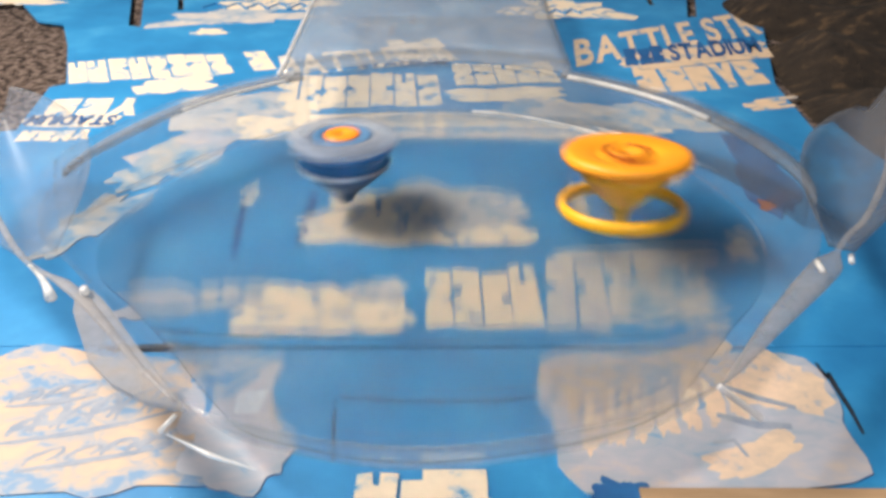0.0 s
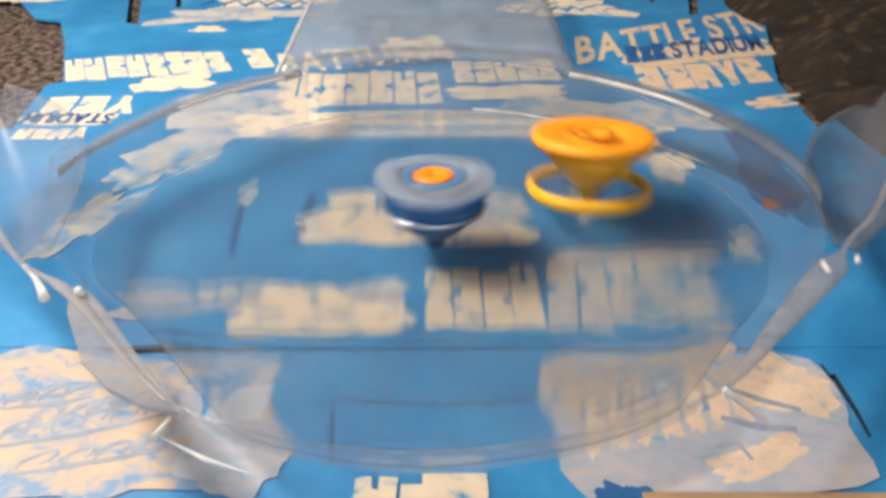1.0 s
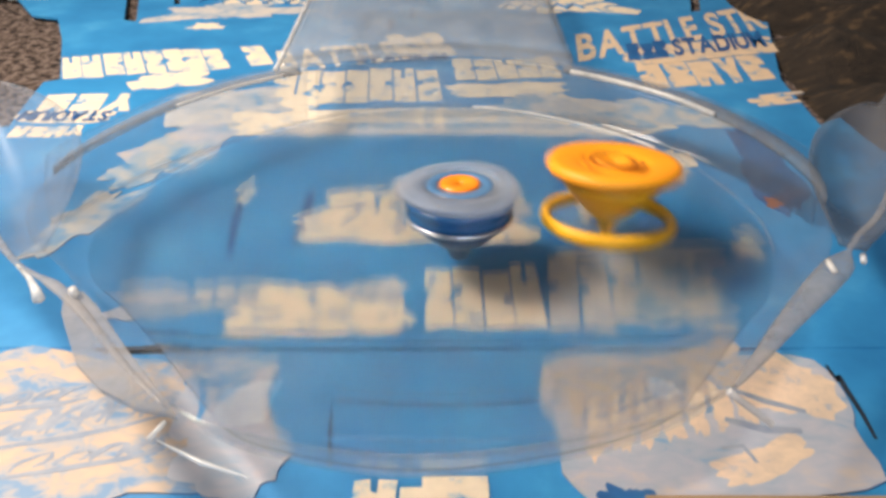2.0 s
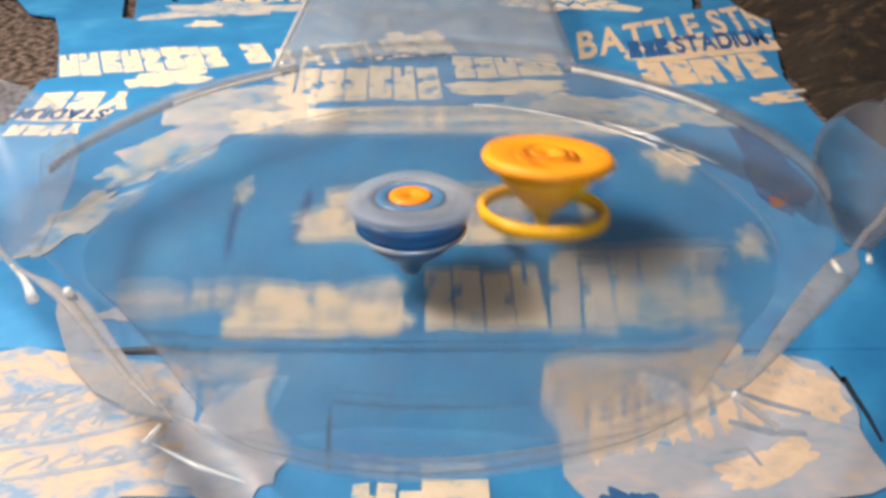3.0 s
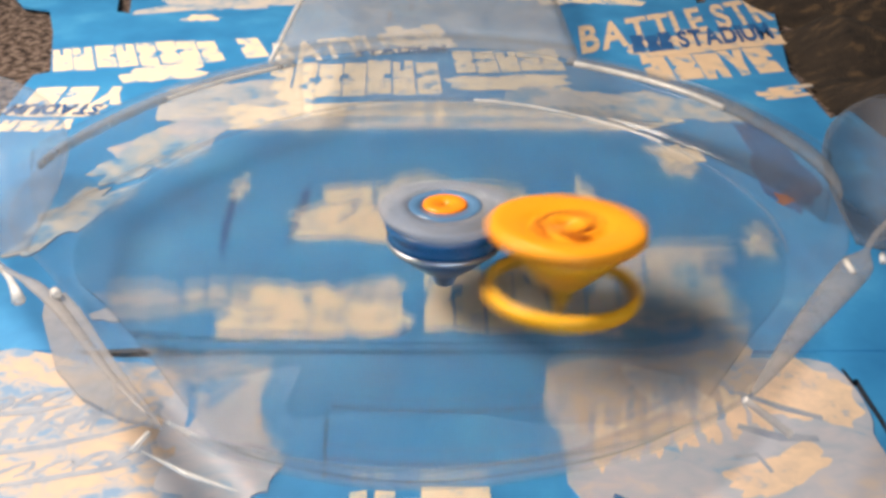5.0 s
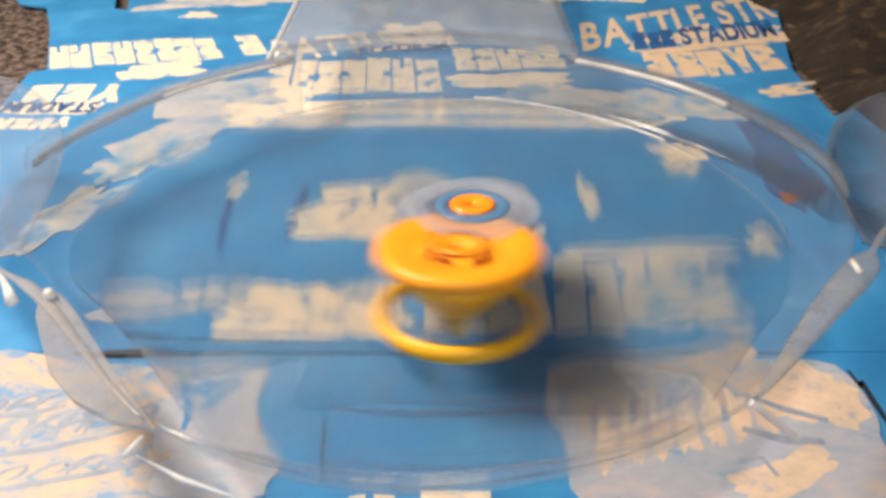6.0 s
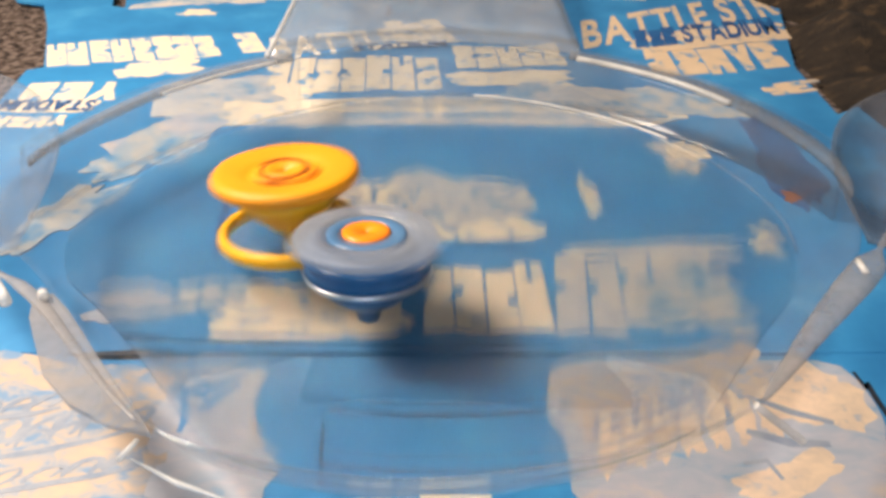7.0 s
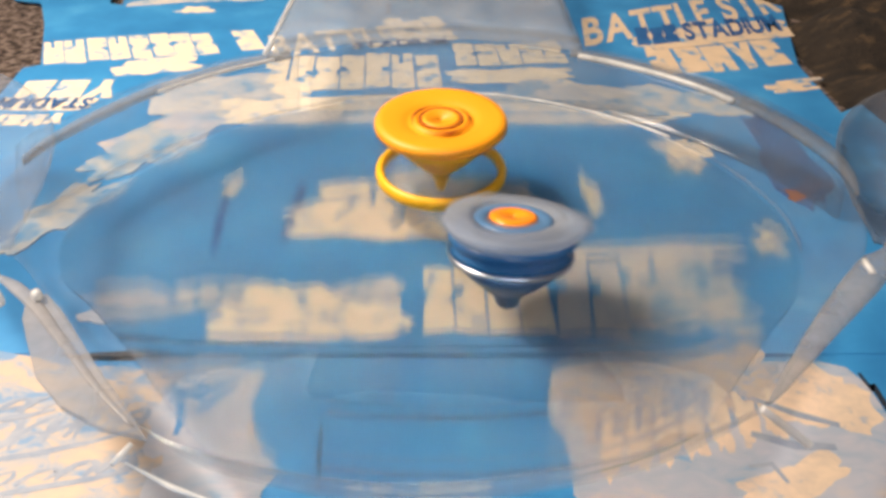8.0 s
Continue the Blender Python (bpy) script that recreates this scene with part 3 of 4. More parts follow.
def rim_wave(a):
    """The rim is drawn in at the pockets and behind, and swells beside them: a smooth factor on its radius."""
    deg = math.degrees(a) % 360
    k = max(i for i in range(len(RIM) - 1) if RIM[i][0] <= deg)
    n = len(RIM) - 1
    (a1, r1), (a2, r2) = RIM[k], RIM[k + 1]
    r0, r3 = RIM[(k - 1) % n][1], RIM[(k + 2) % n][1]
    f = (deg - a1) / (a2 - a1)
    m1, m2 = (r2 - r0) / 2, (r3 - r1) / 2
    r = (2 * f ** 3 - 3 * f ** 2 + 1) * r1 + (f ** 3 - 2 * f ** 2 + f) * m1 + (3 * f ** 2 - 2 * f ** 3) * r2 + (f ** 3 - f ** 2) * m2
    return r / 0.125


def tube(points, radius, bm=None, sides=8):
    bm = bm or bmesh.new()
    rows = []
    for i, p in enumerate(points):
        d = (Vector(points[min(i + 1, len(points) - 1)]) - Vector(points[max(i - 1, 0)])).normalized()
        u = d.cross(Vector((0, 0, 1))).normalized()
        v = u.cross(d)
        w = radius(i / (len(points) - 1)) if callable(radius) else radius
        rows.append([bm.verts.new(Vector(p) + w * (u * math.cos(2 * math.pi * k / sides) + v * math.sin(2 * math.pi * k / sides))) for k in range(sides)])
    for p, q in zip(rows, rows[1:]):
        for k in range(sides):
            bm.faces.new((p[k], p[(k + 1) % sides], q[(k + 1) % sides], q[k]))
    bm.faces.new(rows[0])
    bm.faces.new(rows[-1][::-1])
    return bm


def rim_point(deg, out=0.0, z=0.0345):
    a = radians(deg)
    r = 0.125 * rim_wave(a) + out
    return Vector((r * math.cos(a), r * math.sin(a), z))


def rim_arc(a0, a1, out=0.0, z=0.0345, n=40):
    return [rim_point(a0 + (a1 - a0) * i / n, out, z) for i in range(n + 1)]


def rim_band(a0, a1, width, n=40):
    """A flat flange outside the rim, falling a little outwards; width(f) along its length."""
    bm = bmesh.new()
    rows = []
    for i in range(n + 1):
        f = i / n
        w = width(f)
        sec = [(w * g / 5, 0.0350 + 0.0016 * math.sin(math.pi * g / 5) - 0.36 * w * (g / 5) ** 2) for g in range(6)]
        sec += [(o, z - 0.0015) for o, z in sec[::-1]]
        rows.append([bm.verts.new(rim_point(a0 + (a1 - a0) * f, o, z)) for o, z in sec])
    for p, q in zip(rows, rows[1:]):
        for j in range(len(p)):
            bm.faces.new((p[j], p[(j + 1) % len(p)], q[(j + 1) % len(p)], q[j]))
    bm.faces.new(rows[0])
    bm.faces.new(rows[-1][::-1])
    return bm


def pocket_shell(near, far, half, dip):
    """A leaf-shaped scoop of the side pocket, from its near tip to its far end."""
    bm = bmesh.new()
    a, b = Vector(near), Vector(far)
    d = (b - a).normalized()
    side = d.cross(Vector((0, 0, 1))).normalized()
    n, m = 26, 12
    top, low = [], []
    for i in range(n + 1):
        s = i / n
        w = half * (math.sin(math.pi * (0.03 + 0.94 * s ** 1.25)) ** 0.7)
        r1, r2 = [], []
        for k in range(m + 1):
            g = 2 * k / m - 1
            c = a.lerp(b, s) + side * (w * g) + Vector((0, 0, -dip * (1 - g * g) * math.sin(math.pi * s) + 0.010 * max(0, g) * s))
            r1.append(bm.verts.new(c))
            r2.append(bm.verts.new(c - Vector((0, 0, 0.0016))))
        top.append(r1)
        low.append(r2)
    for i in range(n):
        for k in range(m):
            bm.faces.new((top[i][k], top[i][k + 1], top[i + 1][k + 1], top[i + 1][k]))
            bm.faces.new((low[i][k], low[i + 1][k], low[i + 1][k + 1], low[i][k + 1]))
        for k in (0, m):
            bm.faces.new((top[i][k], top[i + 1][k], low[i + 1][k], low[i][k]))
    for i in (0, n):
        for k in range(m):
            bm.faces.new((top[i][k], top[i][k + 1], low[i][k + 1], low[i][k]))
    return bm


def stadium():
    st = thing("spinning_top_stadium", "clear plastic round spinning top stadium standing on the printed card", "toy stadium")
    th = 0.0006
    rs = [0.0] + [0.112 * k / 14 for k in range(1, 15)]
    inner = [(r, bowl_floor(r)) for r in rs] + [(0.1136, 0.0166), (0.1152, 0.0178), (0.1168, 0.0197), (0.1184, 0.0224), (0.1200, 0.0256), (0.1216, 0.0290), (0.1232, 0.0322), (0.125, 0.0345)]
    outer = [(r + (0.0006 if r > 0.112 else 0), z - th) for r, z in inner]
    bowl = part("bowl", revolve(inner + outer[::-1], steps=144, wave=rim_wave), BOWL, st, smooth=True)
    bowl.data.materials.append(WALLS)
    for p in bowl.data.polygons:
        p.material_index = int(p.center.z > 0.0155)
    # the back-right arc of the ridge carries a painted highlight
    for a0, a1, mat in ((34, 82, HIGHLIGHT_LIP), (82, 165, LIP), (-10, 34, LIP)):
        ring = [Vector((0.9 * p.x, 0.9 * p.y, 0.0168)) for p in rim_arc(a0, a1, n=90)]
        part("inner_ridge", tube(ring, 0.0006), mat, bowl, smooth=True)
    # rounded lip of the rim: stout behind, fine in front; highlight arcs painted white
    for a0, a1, r, mat in ((8, 26, 0.0010, LIP), (26, 60, 0.0013, HIGHLIGHT_LIP), (60, 126, 0.0006, LIP), (126, 150, 0.0008, HIGHLIGHT_LIP), (150, 163, 0.0005, LIP), (-119, -56, 0.0004, LIP)):
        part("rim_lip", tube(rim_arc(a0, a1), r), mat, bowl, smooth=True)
    # flat bands behind, and the flanges that narrow towards the front
    part("rim_band", rim_band(-8, 62, lambda f: min(1, 0.02 + 4 * f) * 0.0070 + 0.0060 * math.sin(math.pi * min(1, 1.1 * f))), BAND, st, smooth=True)
    part("rim_band", rim_band(122, 178, lambda f: 0.0006 + 0.0082 * min(1, 4 * (1 - f))), BAND, st, smooth=True)
    # outer skirt down to the card
    sk = [(0.1295, 0.0330), (0.1340, 0.0290), (0.1380, 0.0150), (0.1400, 0.0006), (0.1412, 0.0006), (0.1393, 0.0160), (0.1350, 0.0302), (0.1297, 0.0345)]
    for a0, a1 in ((10, 116), (118, 170)):
        part("skirt", revolve([(r + 0.008, z) for r, z in sk], a0, a1, steps=60, wave=rim_wave), SKIRT, st, smooth=True)
    # side pockets: one plastic, the right tint darkened for its dimmer side
    part("side_pocket", pocket_shell((0.126, -0.036, 0.031), (0.178, 0.066, 0.034), 0.020, 0.016), DIM_FROST, st, "frosted grey scoop of the side pocket", smooth=True)
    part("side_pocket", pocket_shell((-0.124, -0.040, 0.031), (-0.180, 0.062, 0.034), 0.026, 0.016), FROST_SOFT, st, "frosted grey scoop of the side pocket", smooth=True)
    # grey flanges: from the outside of each pocket round to the front, swelling and then tapering
    right = [(0.178, 0.046), (0.160, 0.010), (0.1395, -0.0215), (0.1275, -0.0345), (0.1155, -0.0500), (0.1015, -0.0655), (0.0885, -0.0800), (0.0775, -0.0930), (0.0685, -0.1035)]
    left = [(-0.178, 0.030), (-0.157, -0.004), (-0.138, -0.031), (-0.122, -0.050), (-0.1080, -0.0600), (-0.0975, -0.0700), (-0.0870, -0.0820), (-0.0735, -0.0975), (-0.0605, -0.1105)]
    for line, swell in ((right, 0.0036), (left, 0.0010)):
        fine = []
        for k in range(len(line) - 1):
            p = [Vector((*line[max(0, min(len(line) - 1, k + o))], 0.0335)) for o in (-1, 0, 1, 2)]
            for g in range(5):
                f = g / 5
                fine.append(0.5 * ((2 * p[1]) + (p[2] - p[0]) * f + (2 * p[0] - 5 * p[1] + 4 * p[2] - p[3]) * f * f + (3 * p[1] - p[0] - 3 * p[2] + p[3]) * f ** 3))
        bm = tube(fine, lambda f: 0.0004 + 0.0010 * (1 - f) + swell * max(0, min(1, (f - 0.47) / 0.05, (1.0 - f) / 0.40)) ** 0.8, sides=14)
        for v in bm.verts:
            v.co.z = 0.0335 + 0.45 * (v.co.z - 0.0335)
        part("flange", bm, FLANGE, st, "frosted grey flange of the rim", smooth=True)
    # broad frosted web under the left flange, slightly domed
    web = slab([(-0.1022, -0.0660), (-0.1012, -0.0632), (-0.0978, -0.0638), (-0.0920, -0.0700), (-0.0868, -0.0765), (-0.0770, -0.0893), (-0.0673, -0.1009), (-0.0592, -0.1113), (-0.0692, -0.1087), (-0.0795, -0.1026), (-0.0889, -0.0931), (-0.0961, -0.0806), (-0.1000, -0.0735)], 0.0320, 0.0336)
    part("flange", web, FLANGE, st, "frosted grey flange of the rim")
    # short white tubes laid on as glints of the clear plastic
    for pts, r in (([(-0.1205, -0.0525, 0.0345), (-0.1136, -0.0600, 0.0350), (-0.1100, -0.0650, 0.0350), (-0.1078, -0.0685, 0.0345)], lambda f: 0.0005 + 0.0012 * f), ([(-0.0998, -0.0650, 0.0350), (-0.0985, -0.0672, 0.0353)], 0.0013),
                   ([(0.1107, -0.0515, 0.0355), (0.1107, -0.0572, 0.0352)], 0.0009), ([(0.1225, -0.0480, 0.0350), (0.1212, -0.0515, 0.0350)], 0.0009), ([(-0.0634, -0.1187, 0.0335), (-0.0607, -0.1142, 0.0345)], 0.0006)):
        part("edge_glint", tube(pts, r), GLINT, st, "painted white glint on the rim edge", smooth=True)
    # clear ribs, with their bright highlight put into a white colour
    part("front_rib", tube([(0.0672, -0.1045, 0.0345), (0.073, -0.1056, 0.0300), (0.0785, -0.1065, 0.0258)], 0.0009), GLINT, st, "rib painted white as its highlight")
    part("front_rib", tube([(-0.067, -0.1075, 0.0215), (-0.055, -0.1140, 0.0212), (-0.043, -0.1185, 0.0210)], lambda f: 0.0002 + 0.0005 * math.sin(math.pi * f)), GLINT, st, "rib painted white as its highlight")
    # flat launch gate at the back, with raised side edges
    bm = bmesh.new()
    n = 24
    rows = []
    for i in range(n + 1):
        lo = rim_point(126 - 65 * i / n, 0.0075)
        hi = Vector((lo.x, 0.285, 0.0345))
        rows.append([bm.verts.new(lo.lerp(hi, g / 6)) for g in range(7)])
    for p, q in zip(rows, rows[1:]):
        for j in range(6):
            bm.faces.new((p[j], p[j + 1], q[j + 1], q[j]))
    ext = bmesh.ops.extrude_face_region(bm, geom=list(bm.faces))
    for g in ext["geom"]:
        if isinstance(g, bmesh.types.BMVert):
            g.co.z -= 0.0016
    gate = part("gate", bm, GATE, st, smooth=True)
    # left edge whitened as a painted highlight, right edge clear
    for a, mat in ((126, HIGHLIGHT_LIP), (61, LIP)):
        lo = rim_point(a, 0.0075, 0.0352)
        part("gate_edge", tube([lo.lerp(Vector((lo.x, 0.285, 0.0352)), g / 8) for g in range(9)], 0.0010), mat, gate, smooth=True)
        post = rim_point(a, 0.0075, 0.0)
        foot = Vector((post.x, 0.284, 0.0))
        part("gate_leg", tube([foot + Vector((0, 0, 0.0006)), foot + Vector((0, 0.0001, 0.0330))], 0.002), SKIRT, gate, smooth=True)
    return st


# ---- the two tops ----
def orange_top():
    top = thing("orange_spinning_top", "orange plastic spinning top with wide disc and yellow lower ring", "spinning top")
    disc = [(0.0004, 0.0280), (0.0076, 0.0280), (0.0082, 0.0296), (0.0094, 0.0293), (0.0108, 0.0279), (0.0124, 0.0290), (0.0150, 0.0295), (0.0200, 0.0302), (0.0222, 0.0300), (0.0230, 0.0288), (0.0231, 0.0272), (0.0222, 0.0260), (0.0160, 0.0240), (0.0004, 0.0240)]
    plate = part("disc", revolve(disc, steps=72, wave=lambda a: 1 + 0.012 * math.cos(6 * a)), ORANGE, top, smooth=True)
    hub = part("hub", revolve([(0.0004, 0.0282), (0.0066, 0.0282), (0.0067, 0.0296), (0.0062, 0.0301), (0.0050, 0.0301), (0.0044, 0.0294), (0.0004, 0.0293)], steps=40), ORANGE, top, "yellow-orange round hub", smooth=True)
    part("groove", revolve([(0.0067, 0.0284), (0.0076, 0.0284), (0.0077, 0.0299), (0.0067, 0.0299)], steps=40), DARK_ORANGE, hub, "dark ring groove")
    for a0, a1 in ((20, 75), (110, 150), (230, 300)):
        part("sticker_mark", revolve([(0.0094, 0.0288), (0.0104, 0.0285), (0.0104, 0.0296), (0.0094, 0.0298)], a0, a1, steps=12), DARK_ORANGE, plate, "dark orange curved mark")
    cone = [(0.0004, 0.0239), (0.0175, 0.0239), (0.0160, 0.0205), (0.0120, 0.0160), (0.0080, 0.0118), (0.0036, 0.0082), (0.0024, 0.0040), (0.0014, 0.0006), (0.0004, 0.0)]
    part("cone", revolve(cone, steps=48), YELLOW, top, smooth=True)
    r, z, t = 0.0220, 0.0085, 0.0017
    part("ring", revolve([(r + t * math.cos(k * math.pi / 5), z + 1.5 * t * math.sin(k * math.pi / 5)) for k in range(10)], steps=72), YELLOW, top, "yellow lower ring", smooth=True)
    part("web", revolve([(0.0045, 0.0098), (0.0212, 0.0092), (0.0212, 0.0082), (0.0045, 0.0088)], steps=48), WEB, top, "clear web inside the ring", smooth=True)
    for k in range(3):
        a = radians(120 * k + 20)
        b = radians(120 * k + 34)
        bm = bmesh.new()
        sec = []
        for g in range(6):
            f = g / 5
            an, rr, zz = a + (b - a) * f, 0.0205 + 0.002 * math.sin(math.pi * f * 0.5), 0.0248 - 0.0160 * f
            sec.append([bm.verts.new((rr * math.cos(an + s), rr * math.sin(an + s), zz)) for s in (-0.045, 0.045)] + [bm.verts.new(((rr + 0.0008) * math.cos(an + s), (rr + 0.0008) * math.sin(an + s), zz)) for s in (0.045, -0.045)])
        for p, q in zip(sec, sec[1:]):
            for j in range(4):
                bm.faces.new((p[j], p[(j + 1) % 4], q[(j + 1) % 4], q[j]))
        bm.faces.new(sec[0])
        bm.faces.new(sec[-1][::-1])
        part("strut", bm, WEB, top)
    return top


def blue_top():
    top = thing("blue_spinning_top", "blue and smoky clear spinning top with orange centre and steel ring", "spinning top")
    lay = [(0.0113, 0.0287), (0.0150, 0.0287), (0.0194, 0.0284), (0.0201, 0.0279), (0.0201, 0.0270), (0.0180, 0.0250), (0.0113, 0.0247)]
    part("clear_layer", revolve(lay, steps=96, wave=lambda a: 1 + 0.03 * math.cos(9 * a) + 0.13 * abs(math.cos(1.5 * a)) ** 12), GREY_CLEAR, top, "smoky grey clear outer layer with three wings", smooth=True)
    part("inner_ring", revolve([(0.0070, 0.02875), (0.0105, 0.02875), (0.0112, 0.0285), (0.0112, 0.0246), (0.0070, 0.0246)], steps=48), MID_BLUE, top, smooth=True)
    part("chip", revolve([(0.0004, 0.0291), (0.0028, 0.0290), (0.0032, 0.0294), (0.0058, 0.0295), (0.0068, 0.0291), (0.0068, 0.0246), (0.0004, 0.0246)], steps=40), CHIP, top, "bright orange round centre chip", smooth=True)
    part("body", revolve([(0.0004, 0.0244), (0.0180, 0.0244), (0.0187, 0.0232), (0.0174, 0.0216), (0.0171, 0.0200), (0.0181, 0.0186), (0.0004, 0.0184)], steps=64), NAVY, top, "dark blue body band", smooth=True)
    part("steel_ring", revolve([(0.0110, 0.0183), (0.0176, 0.0184), (0.0184, 0.0177), (0.0181, 0.0168), (0.0150, 0.0158), (0.0110, 0.0156)], steps=64, wave=lambda a: 1 + 0.010 * math.cos(4 * a)), STEEL, top, "steel weight ring", smooth=True)
    part("driver", revolve([(0.0004, 0.0155), (0.0152, 0.0157), (0.0150, 0.0140), (0.0120, 0.0110), (0.0080, 0.0075), (0.0046, 0.0052), (0.0032, 0.0014), (0.0012, 0.0), (0.0004, 0.0)], steps=40), DUSK_BLUE, top, "grey-blue tapering driver", smooth=True)
    return top


def spun(rows, leans, turn):
    """Rows for every thirtieth of a second: a smooth course through (t, x, y) of the tip, its lean, and a steady spin."""
    def course(t, table, i):
        ts = [r[0] for r in table]
        k = max(0, min(len(ts) - 2, sum(1 for a in ts if a <= t) - 1))
        p = [table[max(0, min(len(ts) - 1, k + j))] for j in (-1, 0, 1, 2)]
        h = p[2][0] - p[1][0]
        f = (t - p[1][0]) / h
        m1 = (p[2][i] - p[0][i]) / max(1e-6, p[2][0] - p[0][0]) * h
        m2 = (p[3][i] - p[1][i]) / max(1e-6, p[3][0] - p[1][0]) * h
        return (2 * f ** 3 - 3 * f ** 2 + 1) * p[1][i] + (f ** 3 - 2 * f ** 2 + f) * m1 + (3 * f ** 2 - 2 * f ** 3) * p[2][i] + (f ** 3 - f ** 2) * m2
    out = []
    for n in range(241):
        t = n / 30
        x, y = course(t, rows, 1), course(t, rows, 2)
        ax, ay = radians(course(t, leans, 1)), radians(course(t, leans, 2))
        tilt = Euler((ax, ay, 0)).to_matrix().to_4x4()
        # the head stays over (x, y); the foot moves out from under it
        up = tilt @ Vector((0, 0, 0.03))
        fx, fy = x - up.x, y - up.y
        z = bowl_floor(math.hypot(fx, fy)) + 0.0003
        out.append((t, Matrix.Translation((fx, fy, z)) @ tilt @ pose(0, 0, 0, 0, 0, turn * n)))
    return out


room()
blanket()
flattened_box()
stadium()
ORANGE_TOP = orange_top()
BLUE_TOP = blue_top()


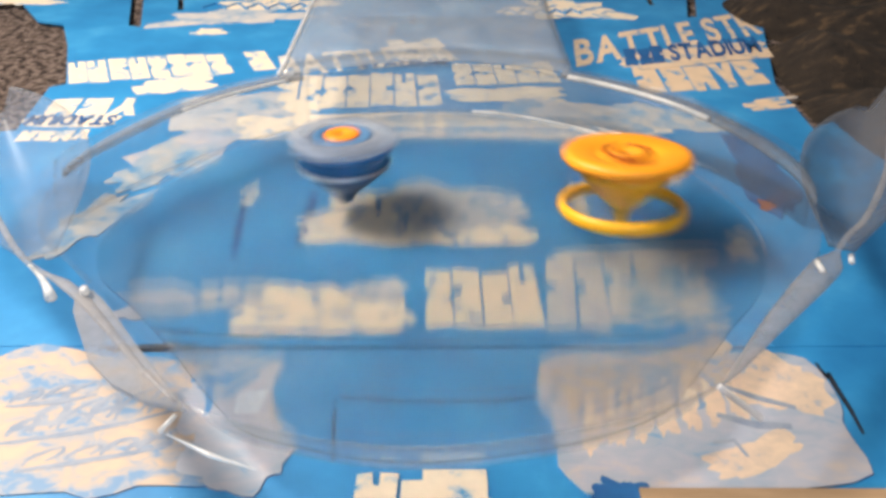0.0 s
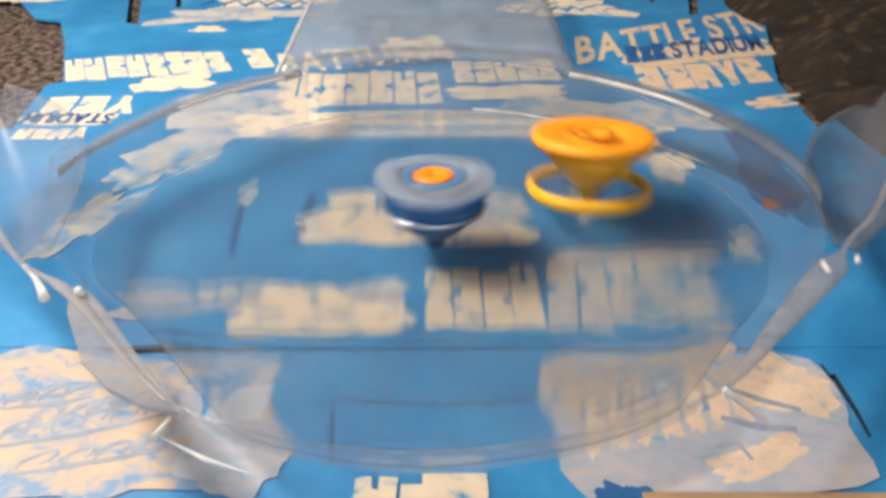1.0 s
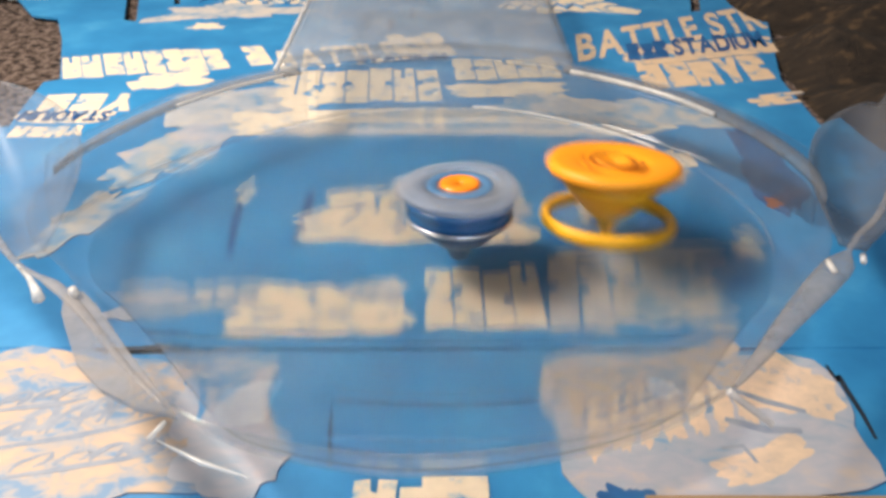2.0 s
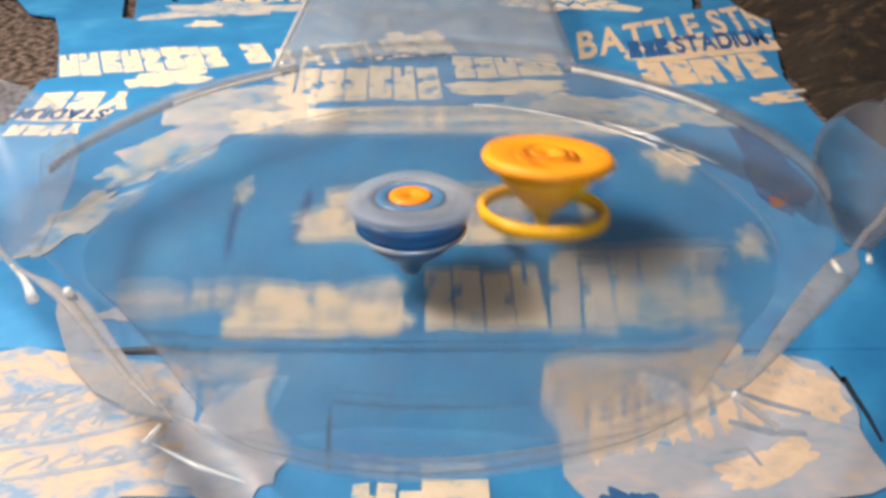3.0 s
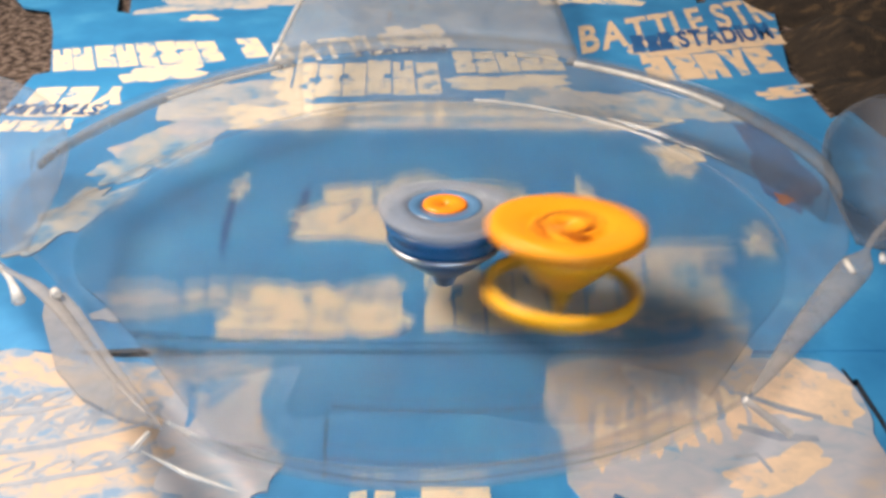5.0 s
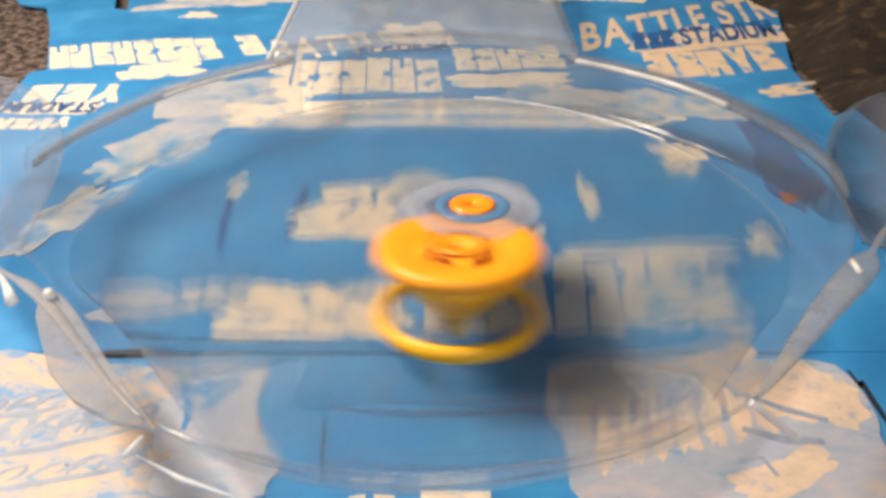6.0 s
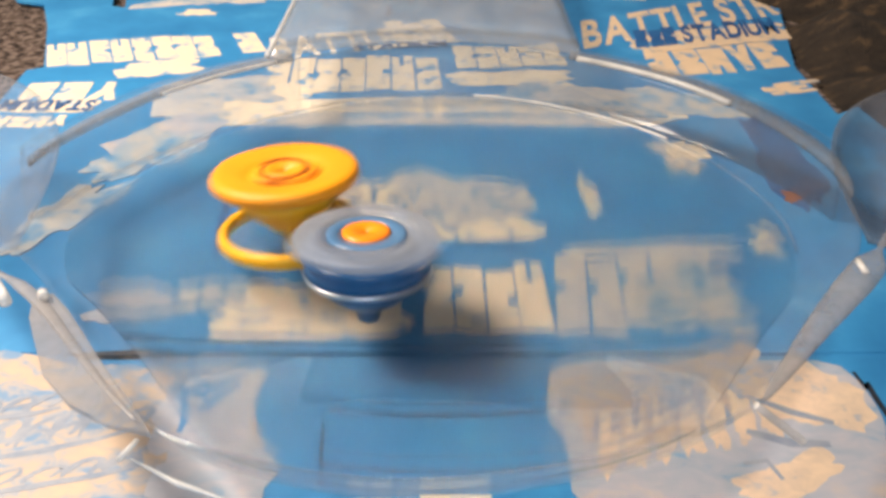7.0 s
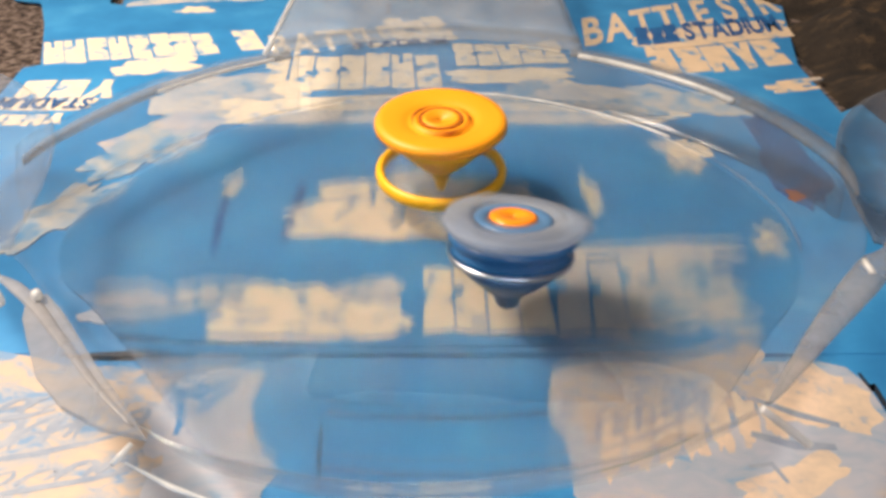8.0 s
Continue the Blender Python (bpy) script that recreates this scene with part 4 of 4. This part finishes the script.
def motions():
    walk(ORANGE_TOP, spun([
        (0, 0.0670, 0.0135), (0.1, 0.0510, 0.0347), (0.2, -0.0022, 0.0650), (0.3, -0.0305, 0.0659), (0.4, -0.0703, 0.0248),
        (0.5, -0.0687, -0.0046), (0.6, -0.0376, -0.0484), (0.7, -0.0070, -0.0537), (0.8, 0.0474, -0.0384), (0.9, 0.0613, -0.0159),
        (1, 0.0566, 0.0288), (1.1, 0.0410, 0.0470), (1.2, -0.0094, 0.0491), (1.3, -0.0317, 0.0402), (1.4, -0.0516, -0.0027),
        (1.5, -0.0483, -0.0229), (1.6, -0.0094, -0.0526), (1.7, 0.0140, -0.0511), (1.85, 0.0493, -0.0356), (2, 0.0595, 0.0054),
        (2.15, 0.0265, 0.0419), (2.3, -0.0252, 0.0372), (2.45, -0.0503, -0.0073), (2.6, -0.0289, -0.0438), (2.7, -0.0005, -0.0479),
        (2.8, 0.0306, -0.0333), (2.9, 0.0401, -0.0204), (3, 0.0374, 0.0136), (3.1, 0.0272, 0.0243), (3.2, -0.0041, 0.0386),
        (3.3, -0.0206, 0.0367), (3.4, -0.0447, 0.0098), (3.5, -0.0464, -0.0081), (3.6, -0.0251, -0.0405), (3.7, -0.0080, -0.0412),
        (3.8, 0.0292, -0.0421), (3.9, 0.0437, -0.0301), (4, 0.0521, 0.0018), (4.1, 0.0447, 0.0143), (4.2, 0.0132, 0.0311),
        (4.3, -0.0060, 0.0312), (4.4, -0.0369, 0.0118), (4.5, -0.0462, -0.0007), (4.6, -0.0436, -0.0310), (4.7, -0.0320, -0.0429),
        (4.85, 0.0014, -0.0527), (5, 0.0367, -0.0359), (5.15, 0.0539, -0.0051), (5.3, 0.0345, 0.0262), (5.45, -0.0085, 0.0319),
        (5.6, -0.0393, 0.0082), (5.7, -0.0473, -0.0128), (5.8, -0.0447, -0.0283), (5.9, -0.0317, -0.0382), (6, 0.0054, -0.0477),
        (6.1, 0.0220, -0.0449), (6.2, 0.0483, -0.0260), (6.3, 0.0546, -0.0141), (6.4, 0.0555, 0.0124), (6.5, 0.0459, 0.0224),
        (6.6, 0.0170, 0.0360), (6.7, 0.0048, 0.0376), (6.8, -0.0266, 0.0270), (6.9, -0.0362, 0.0209), (7, -0.0484, -0.0045),
        (7.1, -0.0500, -0.0086), (7.2, -0.0527, -0.0202), (7.3, -0.0440, -0.0305), (7.4, -0.0385, -0.0202), (7.5, -0.0319, -0.0159),
        (7.6, -0.0182, 0.0012), (7.7, -0.0125, 0.0093), (7.8, -0.0043, 0.0279), (7.9, -0.0019, 0.0331), (8, 0.0002, 0.0330),
    ], [(0, -8, 0), (3, -9, 2), (6.8, -8, 0), (7, -6, -2), (7.2, -3, 1), (7.5, 1, 7), (7.75, 3, 4), (8, 4, 0)], -83))
    walk(BLUE_TOP, spun([
        (0, -0.0374, 0.0335), (0.1, -0.0455, 0.0161), (0.2, -0.0400, -0.0188), (0.3, -0.0278, -0.0316), (0.4, 0.0030, -0.0401),
        (0.5, 0.0177, -0.0377), (0.6, 0.0324, -0.0193), (0.7, 0.0348, -0.0094), (0.8, 0.0277, 0.0061), (0.9, 0.0193, 0.0098),
        (1, -0.0022, 0.0027), (1.1, -0.0095, -0.0050), (1.2, -0.0116, -0.0244), (1.3, -0.0077, -0.0321), (1.4, 0.0069, -0.0386),
        (1.5, 0.0130, -0.0379), (1.6, 0.0223, -0.0300), (1.7, 0.0208, -0.0251), (1.85, 0.0173, -0.0132), (2, 0.0066, -0.0047),
        (2.15, -0.0040, -0.0110), (2.3, -0.0065, -0.0220), (2.45, -0.0010, -0.0278), (2.6, 0.0026, -0.0231), (2.7, -0.0029, -0.0173),
        (2.8, -0.0080, -0.0165), (2.9, -0.0094, -0.0156), (3, -0.0095, -0.0137), (3.1, -0.0090, -0.0138), (3.2, -0.0071, -0.0138),
        (3.3, -0.0071, -0.0139), (3.4, -0.0044, -0.0120), (3.5, -0.0034, -0.0121), (3.6, -0.0020, -0.0122), (3.7, -0.0016, -0.0113),
        (3.8, 0.0003, -0.0133), (3.9, 0.0017, -0.0144), (4, 0.0017, -0.0164), (4.1, 0.0026, -0.0174), (4.2, 0.0030, -0.0204),
        (4.3, 0.0034, -0.0214), (4.4, 0.0034, -0.0234), (4.5, 0.0034, -0.0244), (4.6, 0.0034, -0.0263), (4.7, 0.0034, -0.0254),
        (4.85, 0.0025, -0.0237), (5, 0.0016, -0.0210), (5.15, 0.0007, -0.0192), (5.3, -0.0006, -0.0193), (5.45, -0.0019, -0.0213),
        (5.6, -0.0023, -0.0242), (5.7, -0.0019, -0.0251), (5.8, -0.0010, -0.0261), (5.9, 0.0029, -0.0262), (6, 0.0098, -0.0218),
        (6.1, 0.0134, -0.0192), (6.2, 0.0158, -0.0147), (6.3, 0.0155, -0.0110), (6.4, 0.0067, -0.0041), (6.5, 0.0039, -0.0031),
        (6.6, -0.0091, -0.0110), (6.7, -0.0178, -0.0143), (6.8, -0.0216, -0.0219), (6.9, -0.0244, -0.0284), (7, -0.0202, -0.0394),
        (7.1, -0.0183, -0.0426), (7.2, -0.0066, -0.0503), (7.3, -0.0038, -0.0518), (7.4, 0.0141, -0.0582), (7.5, 0.0178, -0.0568),
        (7.6, 0.0239, -0.0510), (7.7, 0.0253, -0.0480), (7.8, 0.0251, -0.0416), (7.9, 0.0242, -0.0383), (8, 0.0208, -0.0305),
    ], [(0, -3, 0), (2, -4, 0), (6, -5, 0), (6.6, -3, -4), (7.2, -9, 3), (8, -10, 2)], -79))


motions()
